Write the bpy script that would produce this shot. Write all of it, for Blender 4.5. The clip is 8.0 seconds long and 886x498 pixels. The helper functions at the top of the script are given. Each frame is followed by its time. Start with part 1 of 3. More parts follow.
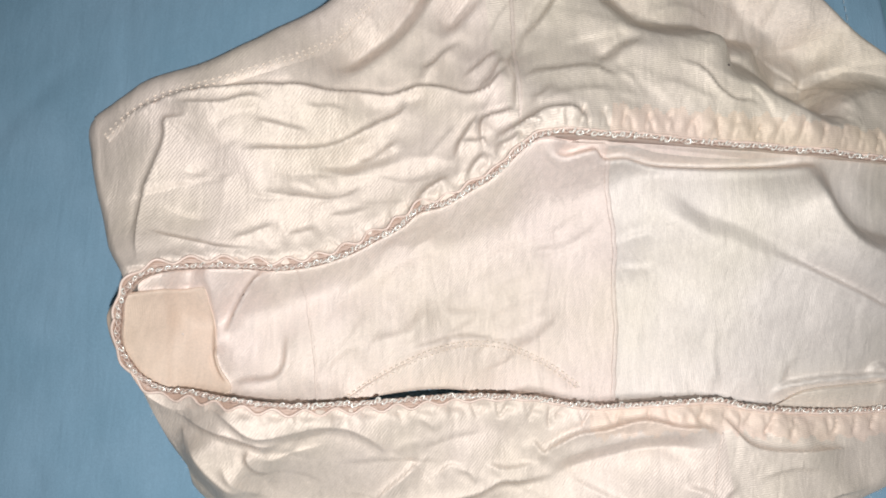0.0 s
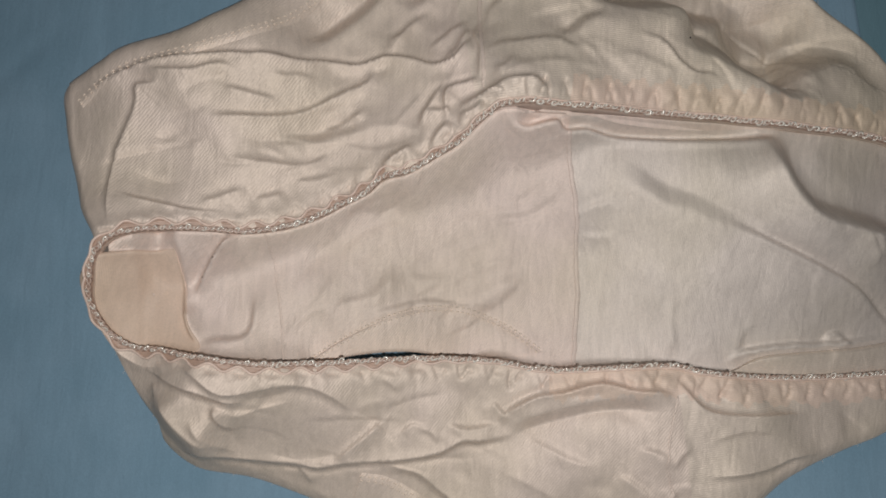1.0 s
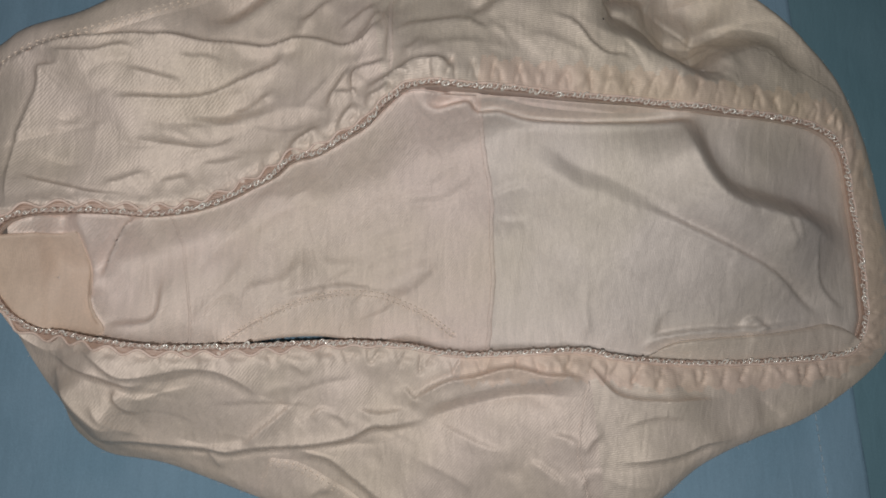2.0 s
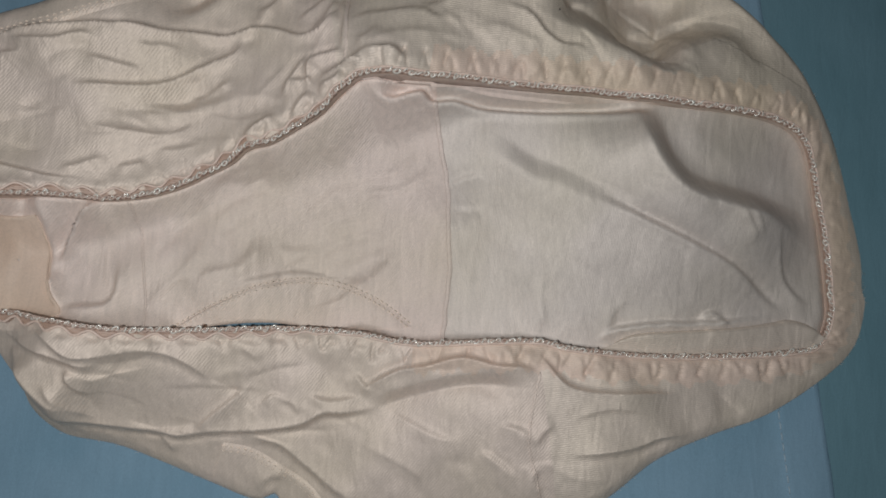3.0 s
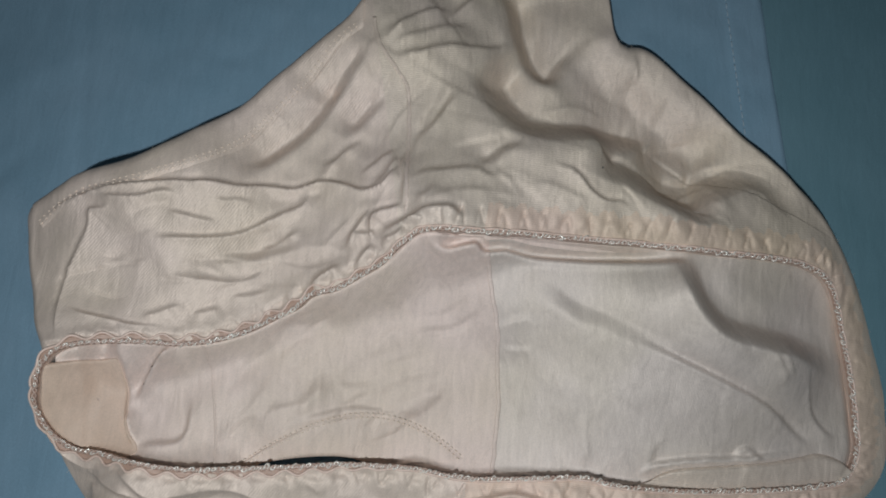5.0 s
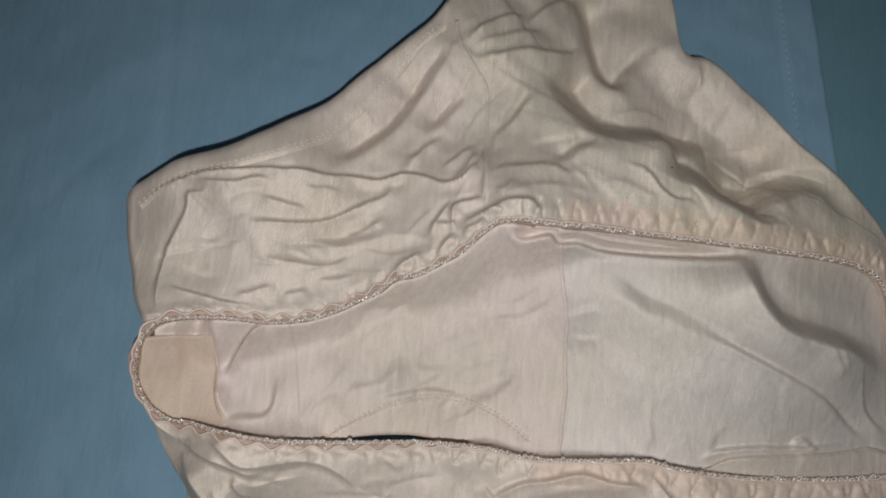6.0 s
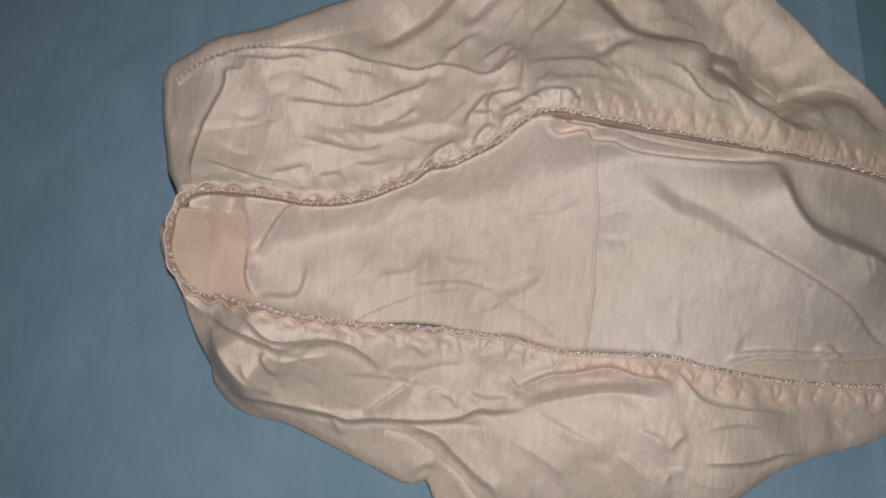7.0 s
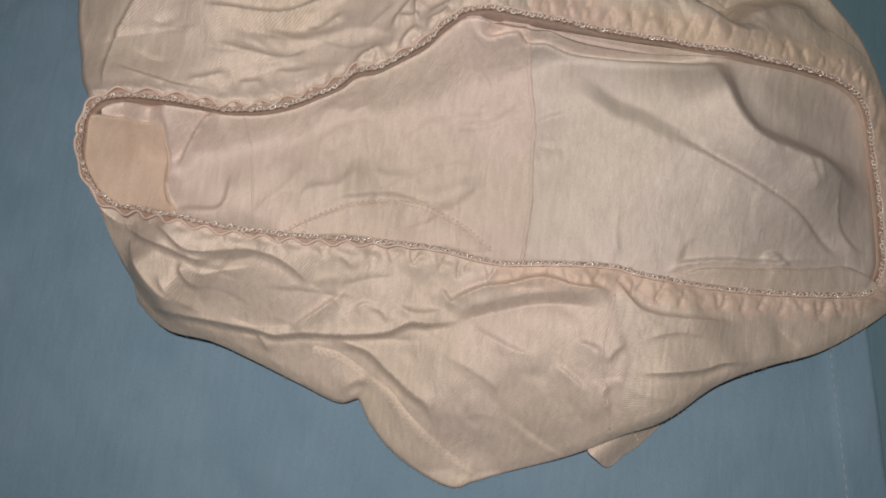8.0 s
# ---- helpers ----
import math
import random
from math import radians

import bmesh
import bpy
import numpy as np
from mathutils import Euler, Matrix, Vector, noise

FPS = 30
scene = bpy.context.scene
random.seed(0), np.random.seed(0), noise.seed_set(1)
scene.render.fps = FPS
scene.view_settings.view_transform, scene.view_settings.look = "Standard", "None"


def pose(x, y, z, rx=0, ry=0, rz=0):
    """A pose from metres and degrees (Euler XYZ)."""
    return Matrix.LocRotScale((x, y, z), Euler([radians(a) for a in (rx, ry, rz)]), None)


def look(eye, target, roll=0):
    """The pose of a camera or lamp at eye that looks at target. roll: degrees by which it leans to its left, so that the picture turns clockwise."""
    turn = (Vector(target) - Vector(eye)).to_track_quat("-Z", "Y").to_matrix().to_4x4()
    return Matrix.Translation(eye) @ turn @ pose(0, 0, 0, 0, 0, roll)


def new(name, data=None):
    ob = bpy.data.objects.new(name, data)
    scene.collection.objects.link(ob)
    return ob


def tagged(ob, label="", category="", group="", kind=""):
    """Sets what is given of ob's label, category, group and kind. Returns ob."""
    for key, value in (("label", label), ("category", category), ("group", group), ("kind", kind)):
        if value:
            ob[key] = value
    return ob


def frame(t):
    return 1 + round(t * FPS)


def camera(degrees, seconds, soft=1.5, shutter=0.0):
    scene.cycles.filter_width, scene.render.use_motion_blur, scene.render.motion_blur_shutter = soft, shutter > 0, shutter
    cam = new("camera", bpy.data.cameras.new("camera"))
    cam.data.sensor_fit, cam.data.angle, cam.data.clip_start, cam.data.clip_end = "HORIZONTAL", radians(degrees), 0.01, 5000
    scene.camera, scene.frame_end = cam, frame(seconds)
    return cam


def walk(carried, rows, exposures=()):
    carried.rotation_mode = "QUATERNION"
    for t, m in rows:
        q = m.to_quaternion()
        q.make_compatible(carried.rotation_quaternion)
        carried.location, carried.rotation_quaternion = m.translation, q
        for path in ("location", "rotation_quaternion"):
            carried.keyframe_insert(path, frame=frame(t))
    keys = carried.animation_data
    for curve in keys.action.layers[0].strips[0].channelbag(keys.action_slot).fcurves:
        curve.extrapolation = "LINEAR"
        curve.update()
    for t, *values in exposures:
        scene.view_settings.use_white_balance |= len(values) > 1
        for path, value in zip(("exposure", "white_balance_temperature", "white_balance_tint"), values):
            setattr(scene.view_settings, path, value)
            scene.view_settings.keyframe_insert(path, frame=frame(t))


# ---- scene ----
cam = camera(62.7, 8.0, 1.88)
PATH = [
    (0, (-0.059, -0.02, 0.315), (0.014, 0.332, -1.653), 13.6),
    (0.5, (-0.055, -0.02, 0.314), (0.011, 0.317, -1.656), 12.7),
    (1, (-0.042, -0.029, 0.322), (0.014, 0.288, -1.652), 12.5),
    (1.5, (-0.025, -0.033, 0.326), (0.024, 0.282, -1.649), 11.5),
    (2, (-0.004, -0.032, 0.32), (0.041, 0.274, -1.656), 10.9),
    (2.2, (0.005, -0.032, 0.319), (0.036, 0.274, -1.657), 8.1),
    (3.3, (0.027, -0.041, 0.32), (-0.007, 0.296, -1.651), -2.0),
    (3.5, (0.022, -0.033, 0.324), (-0.007, 0.3, -1.648), -1.2),
    (4, (0.013, -0.01, 0.331), (-0.014, 0.372, -1.632), -0.5),
    (4.5, (0.009, -0.001, 0.338), (-0.023, 0.407, -1.619), -0.9),
    (4.7, (0.007, 0.003, 0.343), (-0.026, 0.41, -1.615), -1.0),
    (5.8, (-0.026, -0.013, 0.362), (-0.058, 0.468, -1.579), 1.1),
    (6, (-0.032, -0.016, 0.364), (-0.072, 0.441, -1.582), 0.4),
    (6.5, (-0.044, -0.042, 0.361), (-0.081, 0.421, -1.584), 2.2),
    (7, (-0.044, -0.065, 0.353), (-0.068, 0.386, -1.595), 4.7),
    (7.5, (-0.031, -0.077, 0.347), (-0.066, 0.36, -1.605), 2.9),
    (8, (-0.006, -0.092, 0.334), (-0.045, 0.328, -1.621), 1.5),
]
EXPOSURE = [(0.0, 0.4, 6050, 7), (0.5, -0.04, 6250, 8), (1.0, -0.48, 6350, 9), (1.5, -0.67, 6300, 9), (2.2, -0.66, 6280, 9), (3.5, -0.68, 5900, 5), (4.5, -0.61, 5850, 5), (6.0, -0.5, 6050, 6), (7.0, -0.51, 6500, 12), (7.5, -0.57, 6700, 13), (8.0, -0.48, 6850, 14)]
walk(cam, [(t, look(e, g, r)) for t, e, g, r in PATH], EXPOSURE)

# ---- light: the small lamp of a telephone, held over the bed, in a dim room ----
world = bpy.data.worlds.new("dim_room")
scene.world = world
world.use_nodes = True
world.node_tree.nodes["Background"].inputs[0].default_value = (0.75, 0.9, 1.0, 1)
world.node_tree.nodes["Background"].inputs[1].default_value = 0.036
flash = bpy.data.lights.new("flash", "SPOT")
flash.energy, flash.shadow_soft_size, flash.color = 6.1, 0.004, (1.0, 0.98, 0.94)
flash.spot_size, flash.spot_blend = radians(125), 1.0
new("flash", flash).matrix_world = look((-0.020, -0.062, 0.42), (-0.008, 0.012, 0))


# ---- materials ----
def cloth(name, colour, pale, rib=0.9, angle=0, relief=0.00010, blotch=20, rough=0.52, sheen=0.0, slubs=0.3, gloss=0.8, satin=0.0, thin=0.0, crush=0.0004):
    """Woven or knitted cloth: fine ribs, soft blotches and a grain."""
    m = bpy.data.materials.new(name)
    m.use_nodes = True
    n, k = m.node_tree.nodes, m.node_tree.links.new
    p = n["Principled BSDF"]
    where = n.new("ShaderNodeTexCoord")
    turn = n.new("ShaderNodeMapping")
    turn.inputs["Rotation"].default_value = (0, 0, radians(angle))
    k(where.outputs["Object"], turn.inputs["Vector"])
    big = n.new("ShaderNodeTexNoise")
    big.inputs["Scale"].default_value, big.inputs["Detail"].default_value = blotch, 4
    small = n.new("ShaderNodeTexNoise")
    small.inputs["Scale"].default_value, small.inputs["Detail"].default_value = 900, 3
    stretch = n.new("ShaderNodeMapping")
    stretch.inputs["Rotation"].default_value = (0, 0, radians(angle))
    stretch.inputs["Scale"].default_value = (1, 0.12, 1)
    k(where.outputs["Object"], stretch.inputs["Vector"])
    slub = n.new("ShaderNodeTexNoise")
    slub.inputs["Scale"].default_value, slub.inputs["Detail"].default_value = 420, 3
    wave = n.new("ShaderNodeTexWave")
    wave.inputs["Scale"].default_value = 314 / rib
    wave.inputs["Distortion"].default_value, wave.inputs["Detail"].default_value = 4, 3
    wave.inputs["Detail Scale"].default_value = 1.5
    for t in (big, small):
        k(where.outputs["Object"], t.inputs["Vector"])
    k(stretch.outputs[0], slub.inputs["Vector"])
    k(turn.outputs[0], wave.inputs["Vector"])
    mix = n.new("ShaderNodeMix")
    mix.data_type = "RGBA"
    mix.inputs["A"].default_value, mix.inputs["B"].default_value = (*colour, 1), (*pale, 1)
    ramp = n.new("ShaderNodeMapRange")
    ramp.inputs["From Min"].default_value, ramp.inputs["From Max"].default_value = 0.35, 0.65
    k(big.outputs["Fac"], ramp.inputs["Value"])
    k(ramp.outputs[0], mix.inputs["Factor"])
    grain = n.new("ShaderNodeMath")
    grain.operation = "MULTIPLY_ADD"
    grain.inputs[1].default_value, grain.inputs[2].default_value = slubs, 1 - slubs / 2
    k(slub.outputs["Fac"], grain.inputs[0])
    fleck = n.new("ShaderNodeTexNoise")
    fleck.inputs["Scale"].default_value, fleck.inputs["Detail"].default_value = 1500, 2
    k(where.outputs["Object"], fleck.inputs["Vector"])
    speckled = n.new("ShaderNodeMath")
    speckled.operation = "MULTIPLY_ADD"
    speckled.inputs[1].default_value = 0.28
    k(fleck.outputs["Fac"], speckled.inputs[0])
    less = n.new("ShaderNodeMath")
    less.operation = "SUBTRACT"
    less.inputs[1].default_value = 0.14
    k(grain.outputs[0], less.inputs[0])
    k(less.outputs[0], speckled.inputs[2])
    tone = n.new("ShaderNodeMix")
    tone.data_type, tone.blend_type = "RGBA", "MULTIPLY"
    tone.inputs["Factor"].default_value = 1
    k(mix.outputs["Result"], tone.inputs["A"])
    k(speckled.outputs[0], tone.inputs["B"])
    k(tone.outputs["Result"], p.inputs["Base Color"])
    add = n.new("ShaderNodeMath")
    add.operation = "MULTIPLY_ADD"
    add.inputs[1].default_value = 0.8
    k(small.outputs["Fac"], add.inputs[0])
    k(wave.outputs["Fac"], add.inputs[2])
    bump = n.new("ShaderNodeBump")
    bump.inputs["Distance"].default_value, bump.inputs["Strength"].default_value = relief, 0.8
    k(add.outputs[0], bump.inputs["Height"])
    # soft crumples with the run of the yarn
    lie = n.new("ShaderNodeMapping")
    lie.inputs["Rotation"].default_value = (0, 0, radians(angle + 20))
    lie.inputs["Scale"].default_value = (1, 0.3, 1)
    k(where.outputs["Object"], lie.inputs["Vector"])
    crumple = n.new("ShaderNodeTexNoise")
    crumple.inputs["Scale"].default_value, crumple.inputs["Detail"].default_value = 150, 2
    crumple.inputs["Roughness"].default_value, crumple.inputs["Distortion"].default_value = 0.6, 0.6
    k(lie.outputs[0], crumple.inputs["Vector"])
    soft = n.new("ShaderNodeBump")
    soft.inputs["Distance"].default_value, soft.inputs["Strength"].default_value = crush, 1.0
    k(crumple.outputs["Fac"], soft.inputs["Height"])
    k(soft.outputs[0], bump.inputs["Normal"])
    k(bump.outputs[0], p.inputs["Normal"])
    p.inputs["Roughness"].default_value = rough
    p.inputs["Sheen Weight"].default_value, p.inputs["Sheen Roughness"].default_value = sheen * 0.4, 0.5
    p.inputs["Specular IOR Level"].default_value = gloss
    p.inputs["Metallic"].default_value = satin
    if thin:
        through_ = n.new("ShaderNodeBsdfTranslucent")
        k(tone.outputs["Result"], through_.inputs["Color"])
        both = n.new("ShaderNodeMixShader")
        both.inputs[0].default_value = thin
        k(p.outputs[0], both.inputs[1])
        k(through_.outputs[0], both.inputs[2])
        k(both.outputs[0], n["Material Output"].inputs["Surface"])
    return m


def thread(name, colour, rough=0.4, spec=0.6, metal=0.0):
    """Shiny thread, a little different from piece to piece."""
    m = bpy.data.materials.new(name)
    m.use_nodes = True
    n, k = m.node_tree.nodes, m.node_tree.links.new
    p = n["Principled BSDF"]
    info = n.new("ShaderNodeObjectInfo")
    speck = n.new("ShaderNodeTexNoise")
    speck.inputs["Scale"].default_value = 700
    where = n.new("ShaderNodeTexCoord")
    k(where.outputs["Object"], speck.inputs["Vector"])
    sum_ = n.new("ShaderNodeMath")
    sum_.operation = "MULTIPLY_ADD"
    sum_.inputs[1].default_value = 0.3
    k(info.outputs["Random"], sum_.inputs[0])
    k(speck.outputs["Fac"], sum_.inputs[2])
    mix = n.new("ShaderNodeMix")
    mix.data_type = "RGBA"
    mix.inputs["A"].default_value = (*[c * 0.75 for c in colour], 1)
    mix.inputs["B"].default_value = (*[min(1, c * 1.2) for c in colour], 1)
    k(sum_.outputs[0], mix.inputs["Factor"])
    k(mix.outputs["Result"], p.inputs["Base Color"])
    p.inputs["Roughness"].default_value, p.inputs["Specular IOR Level"].default_value = rough, spec
    p.inputs["Metallic"].default_value = metal
    return m


PEACH = cloth("peach_knit", (0.715, 0.595, 0.49), (0.765, 0.63, 0.55), 1.0, 35, 0.00008, rough=0.62, gloss=0.5, satin=0.27, thin=0.06, crush=0.0006)
PEACH_BACK = cloth("peach_knit_back", (0.705, 0.60, 0.485), (0.755, 0.635, 0.545), 0.8, 80, 0.00009, rough=0.62, gloss=0.5, satin=0.32, thin=0.06, crush=0.0006)
LINING_FRONT = cloth("lining_twill", (0.72, 0.60, 0.505), (0.765, 0.63, 0.565), 0.8, 40, 0.00009, rough=0.62, gloss=0.5, satin=0.28, thin=0.06, crush=0.0006)
LINING_BACK = cloth("lining_rib", (0.695, 0.605, 0.52), (0.735, 0.64, 0.58), 0.65, 4, 0.00007, rough=0.62, gloss=0.5, satin=0.34, thin=0.06, crush=0.0005)
CASING = cloth("elastic_casing", (0.725, 0.575, 0.435), (0.775, 0.60, 0.50), 0.75, 80, 0.00008, rough=0.6, gloss=0.5, satin=0.16, thin=0.06, crush=0.0005)
GUSSET_CLOTH = cloth("gusset_cotton", (0.625, 0.475, 0.365), (0.665, 0.51, 0.41), 0.6, 0, 0.00004, 20, 0.65, 0.0, 0.26, 0.4)
# the pinkish band is browned, shade between cord and loops in its colour
BAND = cloth("elastic_band", (0.42, 0.27, 0.20), (0.50, 0.34, 0.265), 0.8, 90)
CORD = thread("cord_thread", (0.74, 0.56, 0.47), 0.45)
PEARL = thread("pearl_thread", (0.90, 0.79, 0.71), 0.24, 1.0, 0.15)
BRAID = thread("braid_thread", (0.58, 0.43, 0.355), 0.25, 0.9)
CHAIN_SHADE = thread("chain_shade", (0.30, 0.19, 0.15), 0.4, 0.6)
STITCH = thread("stitch_thread", (0.78, 0.66, 0.55), 0.35)
SHEET = cloth("blue_sheet", (0.21, 0.331, 0.43), (0.246, 0.367, 0.472), 0.5, 2, 0.00006, 22, 0.9, 0.0, 0.14, 0.2)
COVER = cloth("teal_cover", (0.145, 0.255, 0.305), (0.165, 0.28, 0.335), 0.6, 0, 0.00006, 22, 0.9, 0.0, 0.14, 0.2)
SHEET_THREAD = thread("sheet_thread", (0.38, 0.46, 0.52), 0.6)
LINT = thread("dark_lint", (0.03, 0.02, 0.02), 0.8)


# ---- building helpers ----
def part(name, data, material, parent, label=""):
    """One mesh, from (vertices, faces), under a thing or a part."""
    me = bpy.data.meshes.new(name)
    me.from_pydata(data[0], [], data[1])
    me.validate()
    me.polygons.foreach_set("use_smooth", [True] * len(me.polygons))
    me.materials.append(material)
    ob = new(name, me)
    ob.parent = parent
    return tagged(ob, label)


def curve(points, step=8, closed=False):
    """A smooth line through points in millimetres, in metres."""
    p = np.array(points, float) / 1000
    n = len(p)
    get = (lambda i: p[i % n]) if closed else (lambda i: p[min(max(i, 0), n - 1)] if 0 <= i < n else (2 * p[0] - p[1] if i < 0 else 2 * p[-1] - p[-2]))
    t = np.linspace(0, 1, step, endpoint=False)[:, None]
    out = []
    for i in range(n if closed else n - 1):
        a, b, c, d = get(i - 1), get(i), get(i + 1), get(i + 2)
        out.append(0.5 * (2 * b + (c - a) * t + (2 * a - 5 * b + 4 * c - d) * t ** 2 + (3 * b - a - 3 * c + d) * t ** 3))
    out = np.vstack(out)
    return out if closed else np.vstack([out, p[-1:]])


def even(line, gap):
    """The same line with points at even distances."""
    s = np.r_[0, np.cumsum(np.linalg.norm(np.diff(line, axis=0), axis=1))]
    k = max(2, int(round(s[-1] / gap)) + 1)
    q = np.linspace(0, s[-1], k)
    return np.stack([np.interp(q, s, line[:, i]) for i in range(line.shape[1])], 1)


def side(line):
    """Directions along a line and to its left."""
    t = np.gradient(line[:, :2], axis=0)
    t /= np.linalg.norm(t, axis=1)[:, None] + 1e-12
    return t, np.stack([-t[:, 1], t[:, 0]], 1)


def lattice(rows, x0, x1, y0, y1):
    """A smooth height over the plan from a coarse lattice in millimetres."""
    h = np.array(rows) / 1000
    ny, nx = h.shape

    def weights(f):
        return (-0.5 * f + f ** 2 - 0.5 * f ** 3, 1 - 2.5 * f ** 2 + 1.5 * f ** 3, 0.5 * f + 2 * f ** 2 - 1.5 * f ** 3, -0.5 * f ** 2 + 0.5 * f ** 3)

    def at(x, y):
        u, v = np.clip((x - x0) / (x1 - x0) * (nx - 1), 0, nx - 1.001), np.clip((y - y0) / (y1 - y0) * (ny - 1), 0, ny - 1.001)
        i, j = u.astype(int), v.astype(int)
        wu, wv = weights(u - i), weights(v - j)
        z = 0
        for b in range(4):
            for a in range(4):
                z = z + wu[a] * wv[b] * h[np.clip(j + b - 1, 0, ny - 1), np.clip(i + a - 1, 0, nx - 1)]
        return z
    return at


def near(line, x, y):
    """Distance to a line, the share of its length there, and on which side (left is positive)."""
    best = np.full(x.shape, 9.0)
    share, sign = np.zeros(x.shape), np.ones(x.shape)
    n = len(line) - 1
    for i in range(n):
        a, d = line[i], line[i + 1] - line[i]
        t = np.clip(((x - a[0]) * d[0] + (y - a[1]) * d[1]) / (d @ d + 1e-15), 0, 1)
        ex, ey = x - a[0] - t * d[0], y - a[1] - t * d[1]
        r = np.hypot(ex, ey)
        m = r < best
        best = np.where(m, r, best)
        share = np.where(m, (i + t) / n, share)
        sign = np.where(m, np.where(d[0] * ey - d[1] * ex >= 0, 1, -1), sign)
    return best, share, sign


def near_soft(line, x, y):
    """The same, with the share of the length eased where two stretches of the line are about as near."""
    best, _, sign = near(line, x, y)
    ease, total, share, n = 0.12 * best + 0.0004, 0, 0, len(line) - 1
    for i in range(n):
        a, d = line[i], line[i + 1] - line[i]
        t = np.clip(((x - a[0]) * d[0] + (y - a[1]) * d[1]) / (d @ d + 1e-15), 0, 1)
        w = np.exp(-(np.hypot(x - a[0] - t * d[0], y - a[1] - t * d[1]) - best) / ease)
        total, share = total + w, share + w * (i + t) / n
    return best, share / total, sign


def inside(poly, x, y):
    hit = np.zeros(x.shape, bool)
    for (ax, ay), (bx, by) in zip(poly, np.roll(poly, -1, 0)):
        if ay != by:
            hit ^= ((ay > y) != (by > y)) & (x < (bx - ax) * (y - ay) / (by - ay) + ax)
    return hit


SHELL, LINING = [], []


def fold(where, kind, height, width, *points):
    """A fold along a line: a crease (a sharp valley), a soft ridge, or a step whose left side stands higher."""
    where.append((kind, height * {"crease": 2.9, "pinch": 2.0, "ridge": 2.5, "step": 2.2}[kind] / 1000, width / 1000, curve(points, 4)))


def folded(where, x, y):
    z = np.zeros(x.shape)
    for kind, h, w, line in where:
        reach = 12 * w if kind in ("crease", "pinch") else 10 * w + 0.02
        lo, hi = line.min(0) - reach, line.max(0) + reach
        m = (x > lo[0]) & (x < hi[0]) & (y > lo[1]) & (y < hi[1])
        if not m.any():
            continue
        d, s, g = near_soft(line, x[m], y[m])
        long_ = np.linalg.norm(np.diff(line, axis=0), axis=1).sum()
        ends = np.clip(np.minimum(s, 1 - s) * long_ / min(0.3 * long_, 0.03 if where is LINING else 0.014), 0, 1)
        ends = ends * ends * (3 - 2 * ends)
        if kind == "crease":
            # one lip is steep, on the side away from the flash, to darken it
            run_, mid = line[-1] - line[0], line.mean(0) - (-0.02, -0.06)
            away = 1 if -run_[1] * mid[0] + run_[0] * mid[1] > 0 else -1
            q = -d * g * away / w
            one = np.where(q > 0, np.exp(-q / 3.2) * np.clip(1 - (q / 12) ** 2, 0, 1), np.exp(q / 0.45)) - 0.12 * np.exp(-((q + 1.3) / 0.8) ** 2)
        elif kind == "pinch":
            q = d * g / w
            one = np.where(q > 0, np.exp(-q / 1.6), np.exp(q / 0.6))
        elif kind == "ridge":
            one = np.exp(-(d / w) ** 2)
        else:
            q = d * g / w
            ramp = np.clip(0.5 + q / 1.8, 0, 1)
            ramp = 0.5 * ramp + 0.5 * ramp * ramp * (3 - 2 * ramp)
            one = ramp * np.exp(-np.maximum(q - 0.9, 0) / (3.0 if where is LINING else 2.8)) - 0.12 * np.exp(-((q + 1.4) / 0.9) ** 2)
        z[m] += h * one * ends
    return z


def ripples(x, y, seed):
    """Small irregular rumples of soft cloth."""
    rng = np.random.default_rng(seed)
    z = 0
    for wave_length, height in ((0.070, 0.8), (0.038, 0.3), (0.019, 0.08), (0.010, 0.03)):
        for _ in range(4):
            a, f = rng.uniform(0, math.tau, 2)
            c = 0.35 * wave_length
            wx = x + c * np.sin(y * 4 / wave_length + f) + 0.5 * c * np.sin((x + y) * 7 / wave_length + a)
            wy = y + c * np.sin(x * 4 / wave_length + a)
            z = z + height / 1000 * 0.5 * np.sin(math.tau / wave_length * (wx * math.cos(a) + wy * math.sin(a)) + f * 3)
    return z


def grid_faces(nu, nv, closed=False):
    f = []
    for i in range(nu if closed else nu - 1):
        a, b = i * nv, ((i + 1) % nu) * nv
        f += [(a + j, b + j, b + j + 1, a + j + 1) for j in range(nv - 1)]
    return f


def tube(line, radius, sides=6, flat=1.0):
    """A round or flattened cord along a 3D line."""
    t, n = side(line)
    v = []
    for (x, y, z), (nx, ny) in zip(line, n):
        for k in range(sides):
            a = math.tau * k / sides
            v.append((x + nx * radius * math.cos(a), y + ny * radius * math.cos(a), z + radius * flat * math.sin(a)))
    f = []
    for i in range(len(line) - 1):
        for k in range(sides):
            f.append((i * sides + k, i * sides + (k + 1) % sides, (i + 1) * sides + (k + 1) % sides, (i + 1) * sides + k))
    f += [tuple(range(sides))[::-1], tuple(range((len(line) - 1) * sides, len(line) * sides))]
    return v, f


def stitches(line, height, length, gap, radius, offset=0.0, slant=0.0):
    """A row of short raised stitches on a surface."""
    dense = even(line, 0.0004)
    t, n = side(dense)
    dense = dense + n * offset
    v, f = [], []
    per = max(2, int((length + gap) / 0.0004))
    for i in range(0, len(dense) - per, per):
        a, b = dense[i], dense[min(i + int(length / 0.0004), len(dense) - 1)]
        a, b = a - n[i] * slant, b + n[i] * slant
        u = np.linspace(0, 1, 5)
        pts = a + (b - a) * u[:, None]
        z = height(pts[:, 0], pts[:, 1]) + radius * (1.3 * np.sin(u * math.pi) - 0.25)
        tv, tf = tube(np.c_[pts, z], radius, 5)
        f += [tuple(q + len(v) for q in face) for face in tf]
        v += tv
    return v, f


